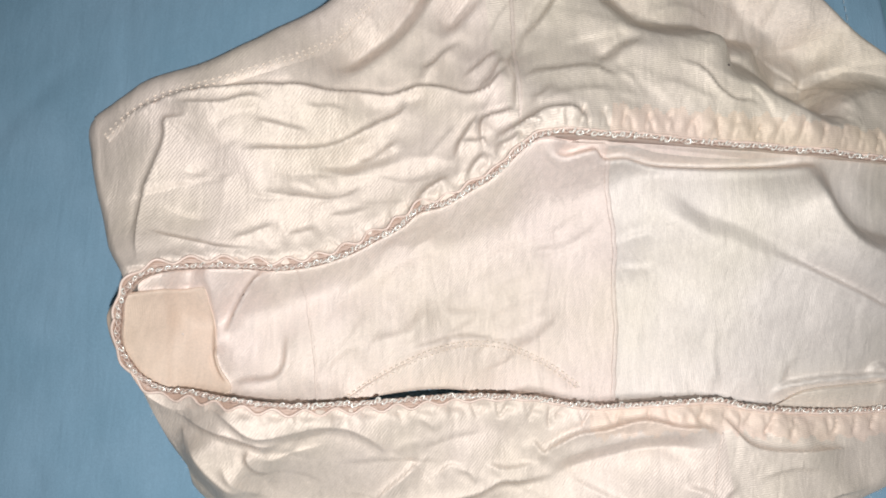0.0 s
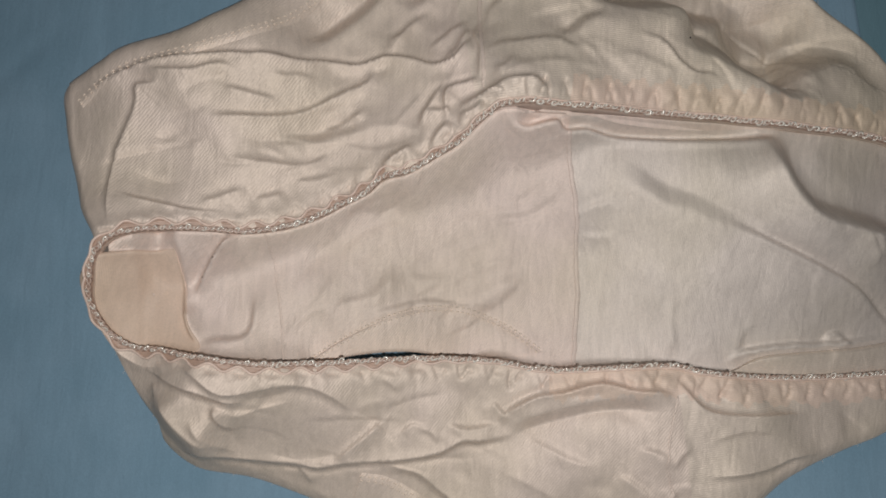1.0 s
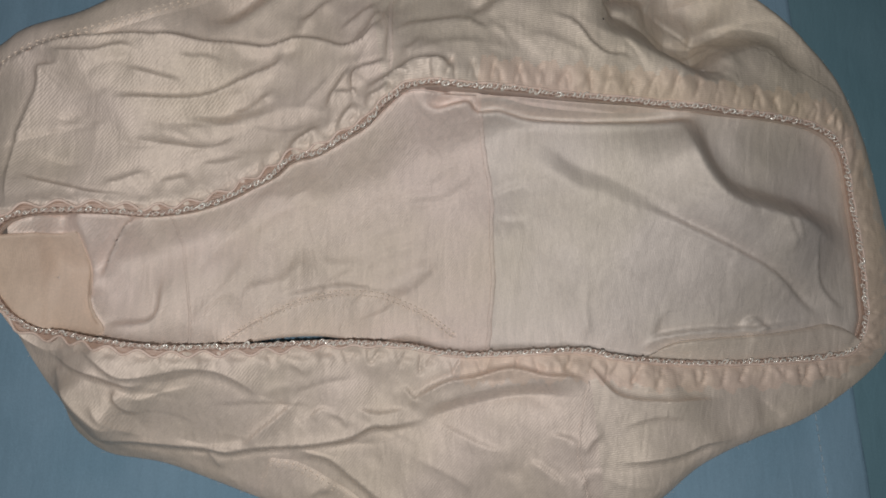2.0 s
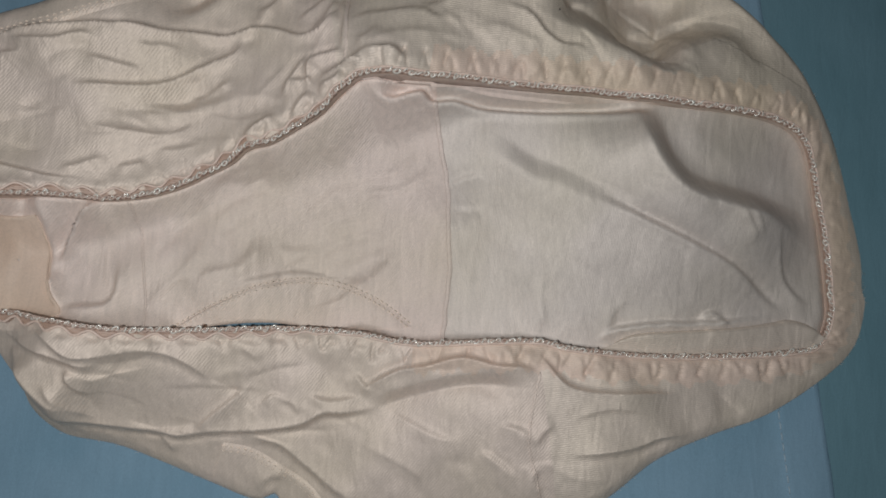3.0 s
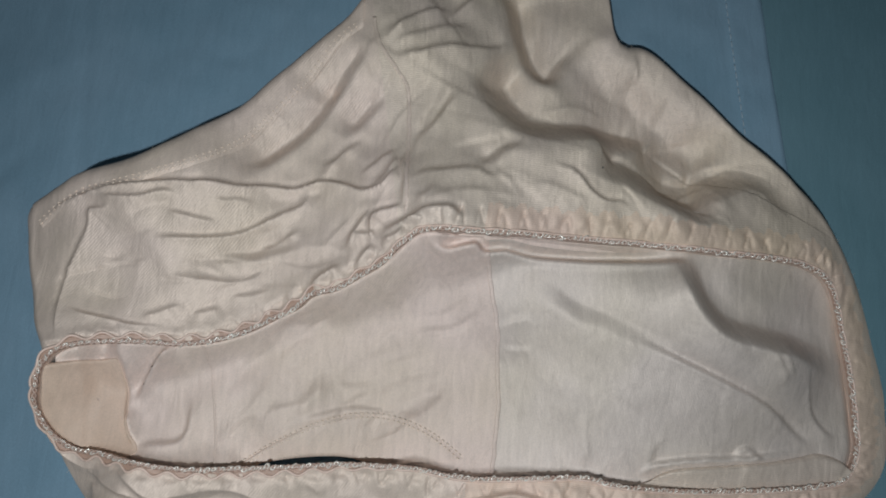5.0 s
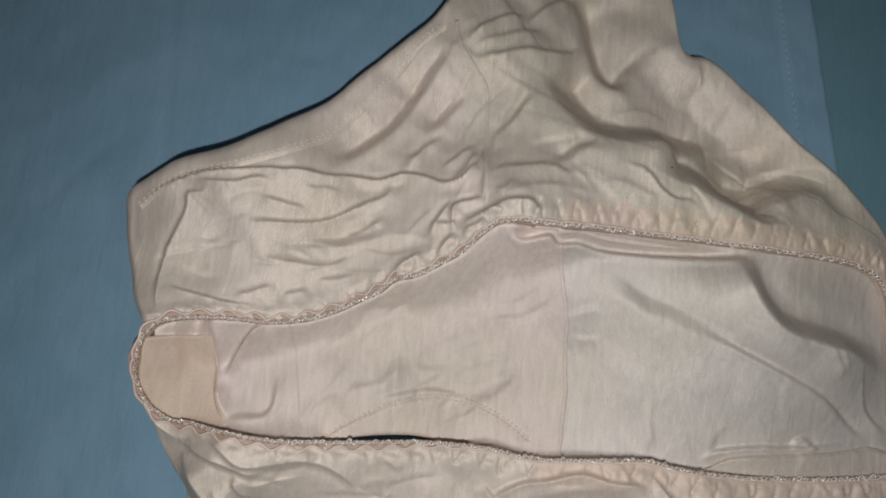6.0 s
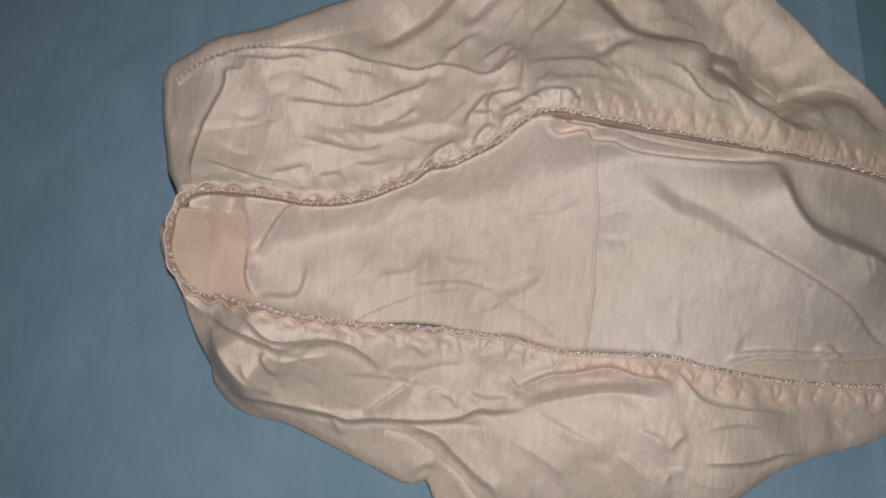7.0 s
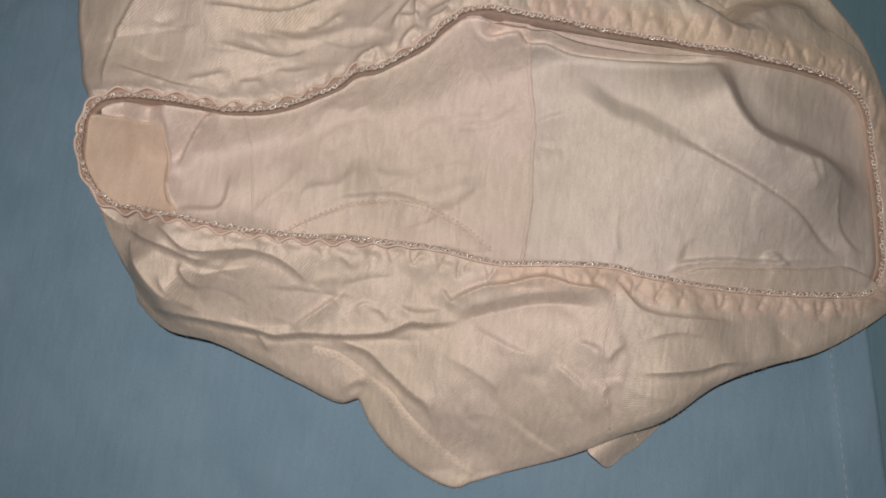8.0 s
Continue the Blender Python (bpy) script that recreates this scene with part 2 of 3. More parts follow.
# ---- the plan of the garment, in millimetres: the rim of the waist and the outer edge, knot by knot ----
RIM_FRONT_TOP = [(-161.5, -3.0), (-160.3, 4.4), (-155.5, 12.0), (-146.5, 15.5), (-135.1, 17.3), (-123.3, 18.1), (-111.4, 18.3), (-99.3, 20.4), (-91.2, 23.2), (-83.0, 27.1), (-74.6, 32.2), (-65.0, 37.5), (-58.7, 43.0), (-49.0, 45.9), (-39.0, 52.0)]
RIM_BACK_TOP = [(-29.9, 57.6), (-22.0, 65.3), (-14.1, 71.5), (-3.5, 72.1), (8.2, 72.3), (24.7, 73.5), (44.0, 74.1), (63.4, 74.1), (83.1, 74.2), (103.3, 73.7), (123.9, 73.8), (143.1, 74.4), (158.6, 73.5), (170.5, 68.9), (176.9, 58.3)]
RIM_BACK_LOW = [(181.5, 41.2), (184.9, 21.4), (186.5, 4.1), (186.6, -7.5), (180.5, -19.1), (166.5, -22.8), (145.8, -25.4), (120.8, -27.4), (96.3, -28.0), (75.1, -27.2), (61.4, -25.0), (43.2, -26.2), (27.5, -27.7), (14.0, -28.7), (2.6, -28.0)]
RIM_FRONT_LOW = [(-8.8, -26.2), (-24.5, -25.8), (-42.2, -26.2), (-59.2, -27.9), (-73.7, -29.3), (-87.9, -30.4), (-101.9, -31.1), (-115.7, -30.3), (-128.7, -28.7), (-140.1, -27.0), (-148.5, -26.7), (-156.5, -22.7), (-160.7, -16.9), (-162.6, -10.5)]
EDGE_FRONT_TOP = [(-161.9, -2.6), (-161.0, 4.6), (-162.4, 13.2), (-169.6, 25.0), (-176.6, 42.3), (-182.4, 60.1), (-183.9, 71.4), (-174.2, 78.6), (-162.3, 86.3), (-143.8, 93.4), (-128.4, 101.4), (-114.2, 112.2), (-99.3, 123.6), (-85.8, 138.5), (-69.6, 154.7)]
EDGE_BACK_TOP = [(-52.6, 172.1), (-44.4, 187.6), (-37.7, 208.8), (-9.8, 225.7), (22.8, 234.8), (50.3, 231.0), (64.1, 212.2), (70.2, 181.0), (76.4, 174.1), (86.4, 173.0), (106.7, 157.6), (132.5, 133.7), (157.4, 108.3), (171.4, 93.1), (185.0, 73.1)]
EDGE_BACK_LOW = [(194.6, 48.6), (200.8, 20.0), (201.7, 6.3), (202.6, -1.8), (196.9, -19.0), (182.0, -32.3), (158.0, -47.6), (133.0, -57.4), (111.2, -68.0), (90.6, -84.8), (72.7, -93.9), (50.6, -105.6), (27.5, -114.8), (12.2, -121.0), (3.2, -124.4)]
EDGE_FRONT_LOW = [(-11.5, -119.4), (-24.9, -111.3), (-34.7, -101.6), (-41.1, -91.9), (-50.5, -94.2), (-67.2, -88.5), (-87.7, -81.2), (-107.7, -74.9), (-127.4, -72.2), (-140.1, -62.7), (-141.4, -57.0), (-149.9, -44.6), (-156.0, -31.0), (-162.6, -12.6)]

# how high the cloth stands over the sheet, on a coarse lattice
SHELL_HEIGHTS = [
    [8.0, 4.3, 2.0, 2.0, 2.0, 2.4, 2.1, 5.2, 5.7, 2.6, 2.0],
    [17.7, 14.9, 14.4, 14.0, 12.0, 15.8, 19.4, 21.5, 16.5, 10.6, 3.6],
    [31.4, 28.5, 42.4, 35.0, 25.2, 22.0, 27.1, 27.6, 20.1, 14.0, 6.8],
    [44.1, 57.9, 47.8, 38.7, 33.3, 28.4, 26.6, 23.9, 19.8, 14.1, 8.0],
    [44.6, 51.3, 49.4, 41.3, 44.8, 46.5, 38.4, 32.8, 27.0, 17.0, 9.4],
    [43.9, 53.7, 56.9, 43.5, 45.9, 56.2, 48.7, 44.3, 37.9, 27.1, 14.7],
    [49.0, 52.2, 51.6, 44.6, 40.6, 45.4, 49.1, 44.4, 31.2, 29.2, 20.2],
    [52.1, 52.4, 51.2, 48.9, 50.5, 44.2, 38.7, 33.7, 26.6, 24.5, 21.2],
    [54.6, 53.6, 52.0, 49.8, 46.5, 37.5, 30.5, 28.9, 26.6, 24.6, 22.3],
]
LINING_HEIGHTS = [
    [42.0, 26.9, 25.7, 19.1, 10.7, 16.5, 16.1, 15.0, 12.3, 6.9],
    [42.0, 30.7, 31.0, 25.5, 14.8, 14.8, 20.6, 20.7, 15.9, 9.7],
    [42.0, 27.3, 28.3, 26.3, 21.2, 18.7, 28.2, 28.1, 22.9, 10.9],
    [42.0, 30.7, 28.8, 29.0, 28.3, 30.9, 36.7, 33.7, 23.8, 10.4],
    [42.0, 34.7, 33.2, 33.1, 34.1, 36.2, 36.7, 35.0, 25.9, 16.0],
]
shell_base = lattice(SHELL_HEIGHTS, -0.2, 0.2, -0.12, 0.2)
lining_base = lattice(LINING_HEIGHTS, -0.18, 0.18, -0.04, 0.08)

# the folds
# front, over the waist
fold(SHELL, "crease", 1.1, 1.6, (-176, 67), (-166, 73), (-159, 77), (-147, 81), (-136, 83), (-125, 85), (-114, 86), (-104, 87), (-94, 87), (-84, 89), (-72, 89), (-66, 91), (-59, 93), (-49, 92), (-42, 90), (-34, 92), (-31, 95), (-28, 99), (-24, 104))
fold(SHELL, "crease", 0.7, 1.5, (-157, 78), (-147, 77), (-137, 77), (-131, 78), (-126, 80), (-121, 81), (-114, 79))
fold(SHELL, "crease", 0.9, 1.9, (-156, 15), (-159, 25), (-160, 36), (-159, 46), (-156, 55), (-154, 61), (-153, 66), (-153, 71), (-147, 72), (-144, 75))
fold(SHELL, "crease", 0.5, 1.5, (-123, 73), (-115, 72), (-107, 71), (-100, 71))
fold(SHELL, "crease", 0.8, 1.8, (-128, 61), (-118, 62), (-108, 63), (-98, 65), (-90, 68), (-82, 73), (-74, 78), (-67, 82), (-63, 89))
fold(SHELL, "crease", 0.45, 1.6, (-105, 80), (-98, 80), (-94, 81), (-85, 81))
fold(SHELL, "step", -1.2, 2.6, (-105, 52), (-98, 56), (-87, 58), (-79, 61), (-70, 63), (-63, 64))
fold(SHELL, "crease", 0.6, 2, (-85, 62), (-79, 63), (-72, 67), (-66, 72))
fold(SHELL, "crease", 0.6, 2.2, (-122, 46), (-111, 46), (-101, 46), (-93, 46), (-85, 49), (-80, 53))
fold(SHELL, "crease", 0.45, 2, (-128, 28), (-122, 30), (-116, 33), (-110, 35))
fold(SHELL, "crease", 0.45, 2, (-108, 31), (-102, 33), (-96, 35))
fold(SHELL, "crease", 0.4, 1, (-157, 30), (-149, 28), (-136, 26), (-130, 25), (-115, 25))
fold(SHELL, "crease", 0.35, 2, (-94, 40), (-86, 41), (-75, 45))
fold(SHELL, "crease", 0.3, 2, (-149, 52), (-137, 51), (-124, 52))
fold(SHELL, "step", -2.4, 3.6, (-95, 93), (-87, 100), (-79, 107), (-70, 115), (-63, 125), (-58, 134), (-52, 144))
fold(SHELL, "step", -1.5, 2.8, (-52, 114), (-46, 123), (-41, 129), (-35, 136))
fold(SHELL, "crease", 0.7, 2, (-61, 100), (-55, 103), (-50, 109), (-42, 115))
fold(SHELL, "crease", 0.6, 1.5, (-44, 97), (-38, 102), (-33, 107), (-27, 111))
fold(SHELL, "crease", 0.8, 2, (-38, 92), (-33, 96), (-29, 103), (-27, 107))
fold(SHELL, "crease", 0.6, 1.4, (-23, 81), (-23, 90), (-23, 97), (-25, 104), (-23, 111))
fold(SHELL, "crease", 0.7, 1.5, (-46, 62), (-44, 69), (-40, 76), (-36, 82))
fold(SHELL, "crease", 1.1, 1.6, (-35, 65), (-36, 76), (-33, 80), (-26, 82), (-23, 84))
fold(SHELL, "crease", 0.6, 1.4, (-45, 70), (-37, 70), (-34, 71))
fold(SHELL, "crease", 1.1, 2, (-33, 68), (-28, 72), (-21, 76), (-14, 80), (-7, 81), (-2, 81), (2, 78), (7, 76))
fold(SHELL, "crease", 0.7, 1.5, (-41, 55), (-38, 61), (-33, 66))
fold(SHELL, "crease", 0.8, 2, (-61, 46), (-54, 52), (-46, 57))
fold(SHELL, "crease", 0.7, 1.5, (-31, 67), (-25, 69), (-21, 73))
fold(SHELL, "crease", 0.6, 1.5, (-22, 75), (-18, 77), (-12, 76))
fold(SHELL, "crease", 0.6, 2, (-22, 110), (-18, 117), (-11, 125), (-6, 133), (0, 139))
fold(SHELL, "crease", 0.7, 2, (-22, 94), (-14, 99), (-4, 100), (7, 101), (14, 98), (20, 98))
fold(SHELL, "crease", 0.45, 2, (-18, 86), (-13, 88), (-9, 93))
fold(SHELL, "step", -1.3, 2.4, (5, 103), (14, 107), (20, 112), (30, 115))
fold(SHELL, "crease", 0.3, 2.5, (-17, 84), (-4, 89), (10, 91), (21, 90), (33, 89))
# back, over the waist
fold(SHELL, "step", -8, 10, (6, 154), (12, 146), (19, 136), (29, 127), (43, 125), (60, 127), (76, 126), (87, 122))
fold(SHELL, "step", -7.5, 9, (55, 113), (66, 108), (77, 105), (89, 99), (99, 95), (110, 93), (120, 97))
fold(SHELL, "step", -6, 8.5, (82, 107), (95, 104), (108, 103), (121, 108), (132, 113), (142, 111), (149, 103), (157, 98))
fold(SHELL, "step", -4.5, 8.5, (77, 120), (87, 117), (101, 121), (117, 127), (130, 128), (140, 122))
fold(SHELL, "crease", 0.45, 1.1, (58, 121), (61, 118), (66, 113), (72, 111))
fold(SHELL, "crease", 0.45, 1.1, (60, 118), (63, 113), (67, 110))
fold(SHELL, "crease", 0.5, 1.3, (81, 110), (88, 106), (96, 104), (106, 105))
fold(SHELL, "crease", 0.4, 1.2, (92, 99), (101, 101), (109, 106), (116, 107))
fold(SHELL, "crease", 0.8, 1.5, (37, 106), (47, 104), (52, 101), (57, 95), (64, 91), (71, 91), (76, 88))
fold(SHELL, "crease", 0.35, 2, (87, 93), (96, 90), (102, 92))
fold(SHELL, "crease", 0.3, 2.5, (28, 96), (40, 96), (51, 92), (58, 90))
fold(SHELL, "step", -4.86, 5.13, (15, 205), (21, 194), (24, 179), (30, 165), (37, 157), (49, 154))
fold(SHELL, "crease", 0.9, 2.5, (-10, 175), (-2, 185), (7, 194), (15, 198))
fold(SHELL, "crease", 1, 2.5, (-34, 152), (-21, 155), (-8, 160), (9, 163), (24, 170))
fold(SHELL, "crease", 1, 2.2, (-38, 160), (-28, 170), (-17, 178), (-7, 182))
fold(SHELL, "crease", 0.7, 2.5, (-35, 158), (-22, 164), (-8, 171), (3, 175))
fold(SHELL, "crease", 0.6, 2, (80, 171), (82, 164), (83, 158))
fold(SHELL, "crease", 0.4, 3, (36, 138), (53, 143), (70, 141))
fold(SHELL, "step", -1.4, 3, (-62, 129), (-56, 138), (-49, 149), (-44, 156))
# below the waist
fold(SHELL, "crease", 1, 1.8, (-150, -33), (-140, -37), (-133, -40), (-122, -43), (-116, -45), (-110, -46), (-103, -43))
fold(SHELL, "crease", 0.8, 2, (-136, -30), (-125, -36), (-117, -42), (-110, -43), (-101, -41), (-92, -39), (-85, -39), (-78, -41), (-71, -45), (-65, -50))
fold(SHELL, "crease", 0.9, 1.6, (-117, -46), (-117, -51), (-114, -55), (-108, -56))
fold(SHELL, "crease", 0.35, 2, (-112, -46), (-110, -51), (-101, -48), (-87, -44))
fold(SHELL, "crease", 0.5, 3, (-144, -38), (-141, -46), (-139, -52))
fold(SHELL, "crease", 0.6, 3, (-127, -52), (-124, -58), (-118, -63), (-109, -66))
fold(SHELL, "step", 5, 5, (-147, -42), (-140, -53), (-133, -61), (-124, -67), (-113, -68))
fold(SHELL, "crease", 1.1, 1.6, (-133, -64), (-125, -67), (-111, -68), (-98, -69), (-86, -70), (-79, -71), (-69, -69), (-57, -68), (-47, -67), (-32, -64), (-23, -59), (-13, -58), (0, -55))
fold(SHELL, "crease", 0.45, 1.6, (-88, -70), (-85, -74), (-82, -78))
fold(SHELL, "crease", 0.7, 2.5, (-74, -70), (-67, -63), (-60, -57), (-50, -47))
fold(SHELL, "crease", 0.7, 2, (-58, -68), (-46, -71), (-39, -73), (-30, -80), (-19, -88), (-11, -93), (-7, -102))
fold(SHELL, "crease", 0.6, 2, (-50, -91), (-43, -86), (-37, -86))
fold(SHELL, "crease", 1.1, 1.8, (-11, -51), (-2, -45), (7, -40), (17, -38), (29, -34), (36, -34), (46, -36), (55, -36), (63, -37))
fold(SHELL, "step", -1.4, 2.6, (61, -42), (44, -41), (29, -43), (18, -46), (6, -50), (-5, -55))
fold(SHELL, "crease", 0.45, 1.6, (-30, -52), (-20, -54), (-6, -51))
fold(SHELL, "crease", 0.4, 1.5, (-11, -42), (-8, -46), (-3, -50))
fold(SHELL, "crease", 1, 2.2, (60, -27), (67, -36), (74, -42), (83, -44), (96, -44), (109, -43), (121, -43))
fold(SHELL, "crease", 0.9, 2, (74, -69), (90, -67), (103, -64), (113, -60), (127, -58))
fold(SHELL, "crease", 0.45, 2, (47, -59), (55, -60), (61, -63))
fold(SHELL, "crease", 0.45, 2, (62, -67), (65, -61), (70, -57))
fold(SHELL, "crease", 0.45, 2, (67, -87), (63, -80), (64, -74))
fold(SHELL, "crease", 0.4, 1.6, (40, -69), (47, -73), (57, -80))
fold(SHELL, "crease", 0.35, 2.2, (3, -56), (20, -64), (32, -67))
fold(SHELL, "crease", 0.3, 1.5, (-49, -58), (-43, -53), (-38, -54))
fold(SHELL, "crease", 0.3, 1.5, (-41, -54), (-35, -56), (-32, -60))
fold(SHELL, "crease", 0.3, 1.5, (-56, -35), (-52, -37), (-49, -40))
fold(SHELL, "crease", 0.3, 3, (-7, -70), (9, -77), (22, -84))
fold(SHELL, "crease", 0.3, 2, (76, -55), (91, -50), (107, -51))
# inside
fold(LINING, "step", -1.1, 4.4, (33, 56), (43, 52), (55, 45), (67, 41), (79, 36), (91, 32), (103, 26))
fold(LINING, "step", -1.4, 1.4, (79, 36), (91, 31), (106, 25), (121, 19), (136, 13), (147, 7), (159, -2), (169, -7))
fold(LINING, "step", 6, 7, (182, 27), (168, 33), (152, 37), (136, 39), (121, 42), (112, 49), (106, 58), (103, 68), (103, 76))
fold(LINING, "crease", 0.45, 1, (140, 33), (145, 27), (150, 20))
fold(LINING, "crease", 0.45, 1, (144, 34), (149, 28), (152, 23))
fold(LINING, "crease", 0.6, 1.1, (160, 33), (162, 16), (165, 7), (172, 0), (177, -2))
fold(LINING, "crease", 0.35, 2, (20, 35), (28, 39), (37, 41))
fold(LINING, "crease", 0.25, 2, (23, 28), (31, 27), (39, 28))
fold(LINING, "crease", 0.35, 2.6, (-81, -15), (-73, -6), (-64, -3), (-56, 7), (-54, 12))
fold(LINING, "crease", 0.4, 1.8, (-64, -6), (-58, 1), (-53, 8))
fold(LINING, "step", 0.7, 3.6, (8, 11), (-8, 7), (-18, 1), (-33, -2))
fold(LINING, "crease", 0.3, 2.6, (-39, 17), (-29, 28), (-19, 36))
fold(LINING, "crease", 0.25, 3, (-96, -24), (-92, -16), (-82, -4), (-71, 16))
fold(LINING, "crease", 0.25, 2.5, (-49, 7), (-40, 6), (-32, 8))
fold(LINING, "crease", 0.2, 3, (-25, 28), (-13, 36), (-1, 42))
fold(LINING, "crease", 0.5, 1.2, (-67, -13), (-59, -9), (-50, -6), (-39, -3), (-27, -4), (-18, -6), (-7, -11))
fold(LINING, "crease", 0.3, 2, (90, -23), (92, -14), (97, -4))
fold(LINING, "crease", 0.25, 2.5, (67, -22), (63, -9), (64, 5))
fold(LINING, "crease", 1, 1.2, (84, -25.0), (92, -19.0), (99, -17.0), (111, -15.0), (134, -13.0), (146, -11.0), (168, -7.0))
fold(LINING, "crease", 0.6, 1.3, (129, -15), (130, -11), (134, -9), (138, -11), (141, -14))
fold(LINING, "crease", 2.2, 2.2, (-132, -8), (-126, 4), (-120, 13), (-113, 19))
fold(LINING, "crease", 0.9, 1.2, (-134, -10), (-132, -17), (-127, -25))
fold(LINING, "crease", 0.8, 1.3, (-128, -25), (-121, -23), (-112, -22), (-108, -18), (-107, -10), (-108, -2))
fold(LINING, "step", 1, 1.2, (-140, 17), (-136, 11), (-135, 2), (-134, -10), (-132, -17), (-127, -25))
fold(LINING, "step", -3.4, 1.8, (-12, 72.5), (-7, 68.8), (-2, 67.8), (4, 69.4), (10, 70.4), (14, 67.8), (23, 69.2), (35, 67.8), (59, 67.6), (82, 68.6), (100, 70.4), (104, 74))
fold(LINING, "step", 1, 0.8, (-137, 11), (-153, 8), (-173, 2))


def rumples(where, count, x0, x1, y0, y1, angle, spread, height, seed):
    """Short small creases that run with the larger folds."""
    rng = random.Random(seed)
    for _ in range(count):
        x, y = rng.uniform(x0, x1), rng.uniform(y0, y1)
        a, r = radians(angle + rng.gauss(0, spread)), rng.uniform(7, 22)
        bend = rng.uniform(-0.25, 0.25) * r
        c, s = math.cos(a), math.sin(a)
        fold(where, "crease" if rng.random() < 0.65 else "ridge", rng.choice((-1, -1, 0.7)) * rng.uniform(0.3, 1) * height, rng.uniform(1.2, 2.6),
             (x - r * c, y - r * s), (x - bend * s, y + bend * c), (x + r * c, y + r * s))


rumples(SHELL, 26, -150, -45, 35, 90, 12, 12, 0.3, 1)
rumples(SHELL, 7, -60, -20, 62, 110, 52, 18, 0.35, 2)
rumples(SHELL, 10, -80, -10, 100, 165, 48, 14, 0.3, 3)
rumples(SHELL, 10, -5, 90, 85, 130, -18, 16, 0.25, 4)
rumples(SHELL, 16, 70, 165, 85, 125, -22, 14, 0.32, 5)
rumples(SHELL, 18, -140, -10, -75, -33, 8, 24, 0.25, 7)
rumples(SHELL, 14, -10, 150, -100, -35, -20, 22, 0.25, 8)
rumples(LINING, 20, -90, 15, -15, 60, 38, 12, 0.3, 10)
rumples(LINING, 12, 25, 150, -20, 60, -80, 14, 0.16, 11)

# seams and hems
LEG_STITCH_TOP = [(-175.4, 63.7), (-167.2, 70.8), (-157.6, 77.2), (-148.1, 79.9), (-136.5, 83.6), (-125.2, 88.2), (-114.6, 92.5), (-104.5, 98.6), (-94.3, 107.3), (-84.0, 119.4), (-75.2, 130.6), (-66.2, 142.7), (-57.0, 155.8), (-47.0, 165.4)]
SIDE_SEAM_TOP = [(-20.2, 73.2), (-21.6, 89.6), (-22.9, 108.8), (-23.5, 125.3), (-25.8, 140.4), (-34.0, 151.0), (-39.5, 159.0), (-42.6, 170.4)]
LEG_STITCH_LOW = [(-62.5, -72.9), (-51.4, -74.6), (-38.3, -81.5), (-27.5, -88.0), (-19.2, -96.2), (-8.3, -104.6), (2.4, -111.7), (14.2, -116.9)]
SIDE_SEAM_LOW = [(62.8, -37.2), (60.5, -51.8), (60.1, -66.1), (63.9, -79.7), (67.4, -93.4)]
LINING_SEAM = [(14.7, 67.7), (18.6, 48.9), (22.0, 34.9), (23.1, 18.2), (24.6, 1.3), (23.8, -15.7), (23.3, -29.8)]
LINING_SEAM_FRONT = [(-104.2, 21.8), (-98.6, -2.0), (-95.0, -25.1), (-93.9, -34.3)]
LEG_STITCH_INSIDE = [(-83.4, -27.9), (-74.6, -21.6), (-63.3, -15.0), (-52.1, -9.6), (-38.3, -5.6), (-23.9, -5.4), (-11.3, -8.8), (-1.0, -13.7), (10.6, -21.8)]
LEG_GAP = [(-81.9, -32.7), (-76.4, -28.6), (-65.0, -25.9), (-51.1, -24.1), (-39.4, -24.2), (-30.8, -27.0), (-36.4, -32.5), (-59.7, -34.8)]
GUSSET = [(-170.7, 2.3), (-153.1, 8.4), (-138.8, 10.8), (-137.5, 10.6), (-136.8, 9.0), (-134.5, -3.8), (-131.3, -16.7), (-126.5, -27.2), (-143.4, -29.8), (-160.9, -20.8), (-169.4, -9.3)]
TAB = [(60.6, -101.9), (64.7, -106.9), (71.0, -109.3), (77.9, -103.0), (85.0, -97.4), (94.3, -85.0), (74.9, -93.8)]
TAB_STITCH = [(78.8, -92.6), (81.9, -95.3), (84.5, -97.7)]
WAIST_HEM_TOP = [(-13.0, 76.0), (-7.9, 72.8), (-1.8, 71.6), (4.1, 73.3), (10.0, 74.5), (14.2, 71.6), (23.1, 72.9), (35.0, 71.5), (58.5, 71.2), (82.2, 72.4), (99.6, 74.1), (104.0, 77.1)]
WAIST_HEM_LOW = [(89.7, -27.2), (96.7, -21.8), (106.4, -18.8), (128.9, -16.1), (144.1, -14.1), (159.8, -11.0), (168.5, -9.1), (178.4, -11.4), (183.9, -16.6)]

PER = 26
rim = curve(RIM_FRONT_TOP + RIM_BACK_TOP + RIM_BACK_LOW + RIM_FRONT_LOW, PER, True)
edge = curve(EDGE_FRONT_TOP + EDGE_BACK_TOP + EDGE_BACK_LOW + EDGE_FRONT_LOW, PER, True)
# the turned edge of the cloth adds its thickness all round
_, out_ = side(np.vstack([edge[-1:], edge, edge[:1]]))
edge = edge + out_[1:-1] * 0.0013 * np.clip(np.linalg.norm(edge - rim, axis=1)[:, None] / 0.02 - 0.2, 0, 1)
rim_run = np.r_[0, np.cumsum(np.linalg.norm(np.diff(rim, axis=0), axis=1))]



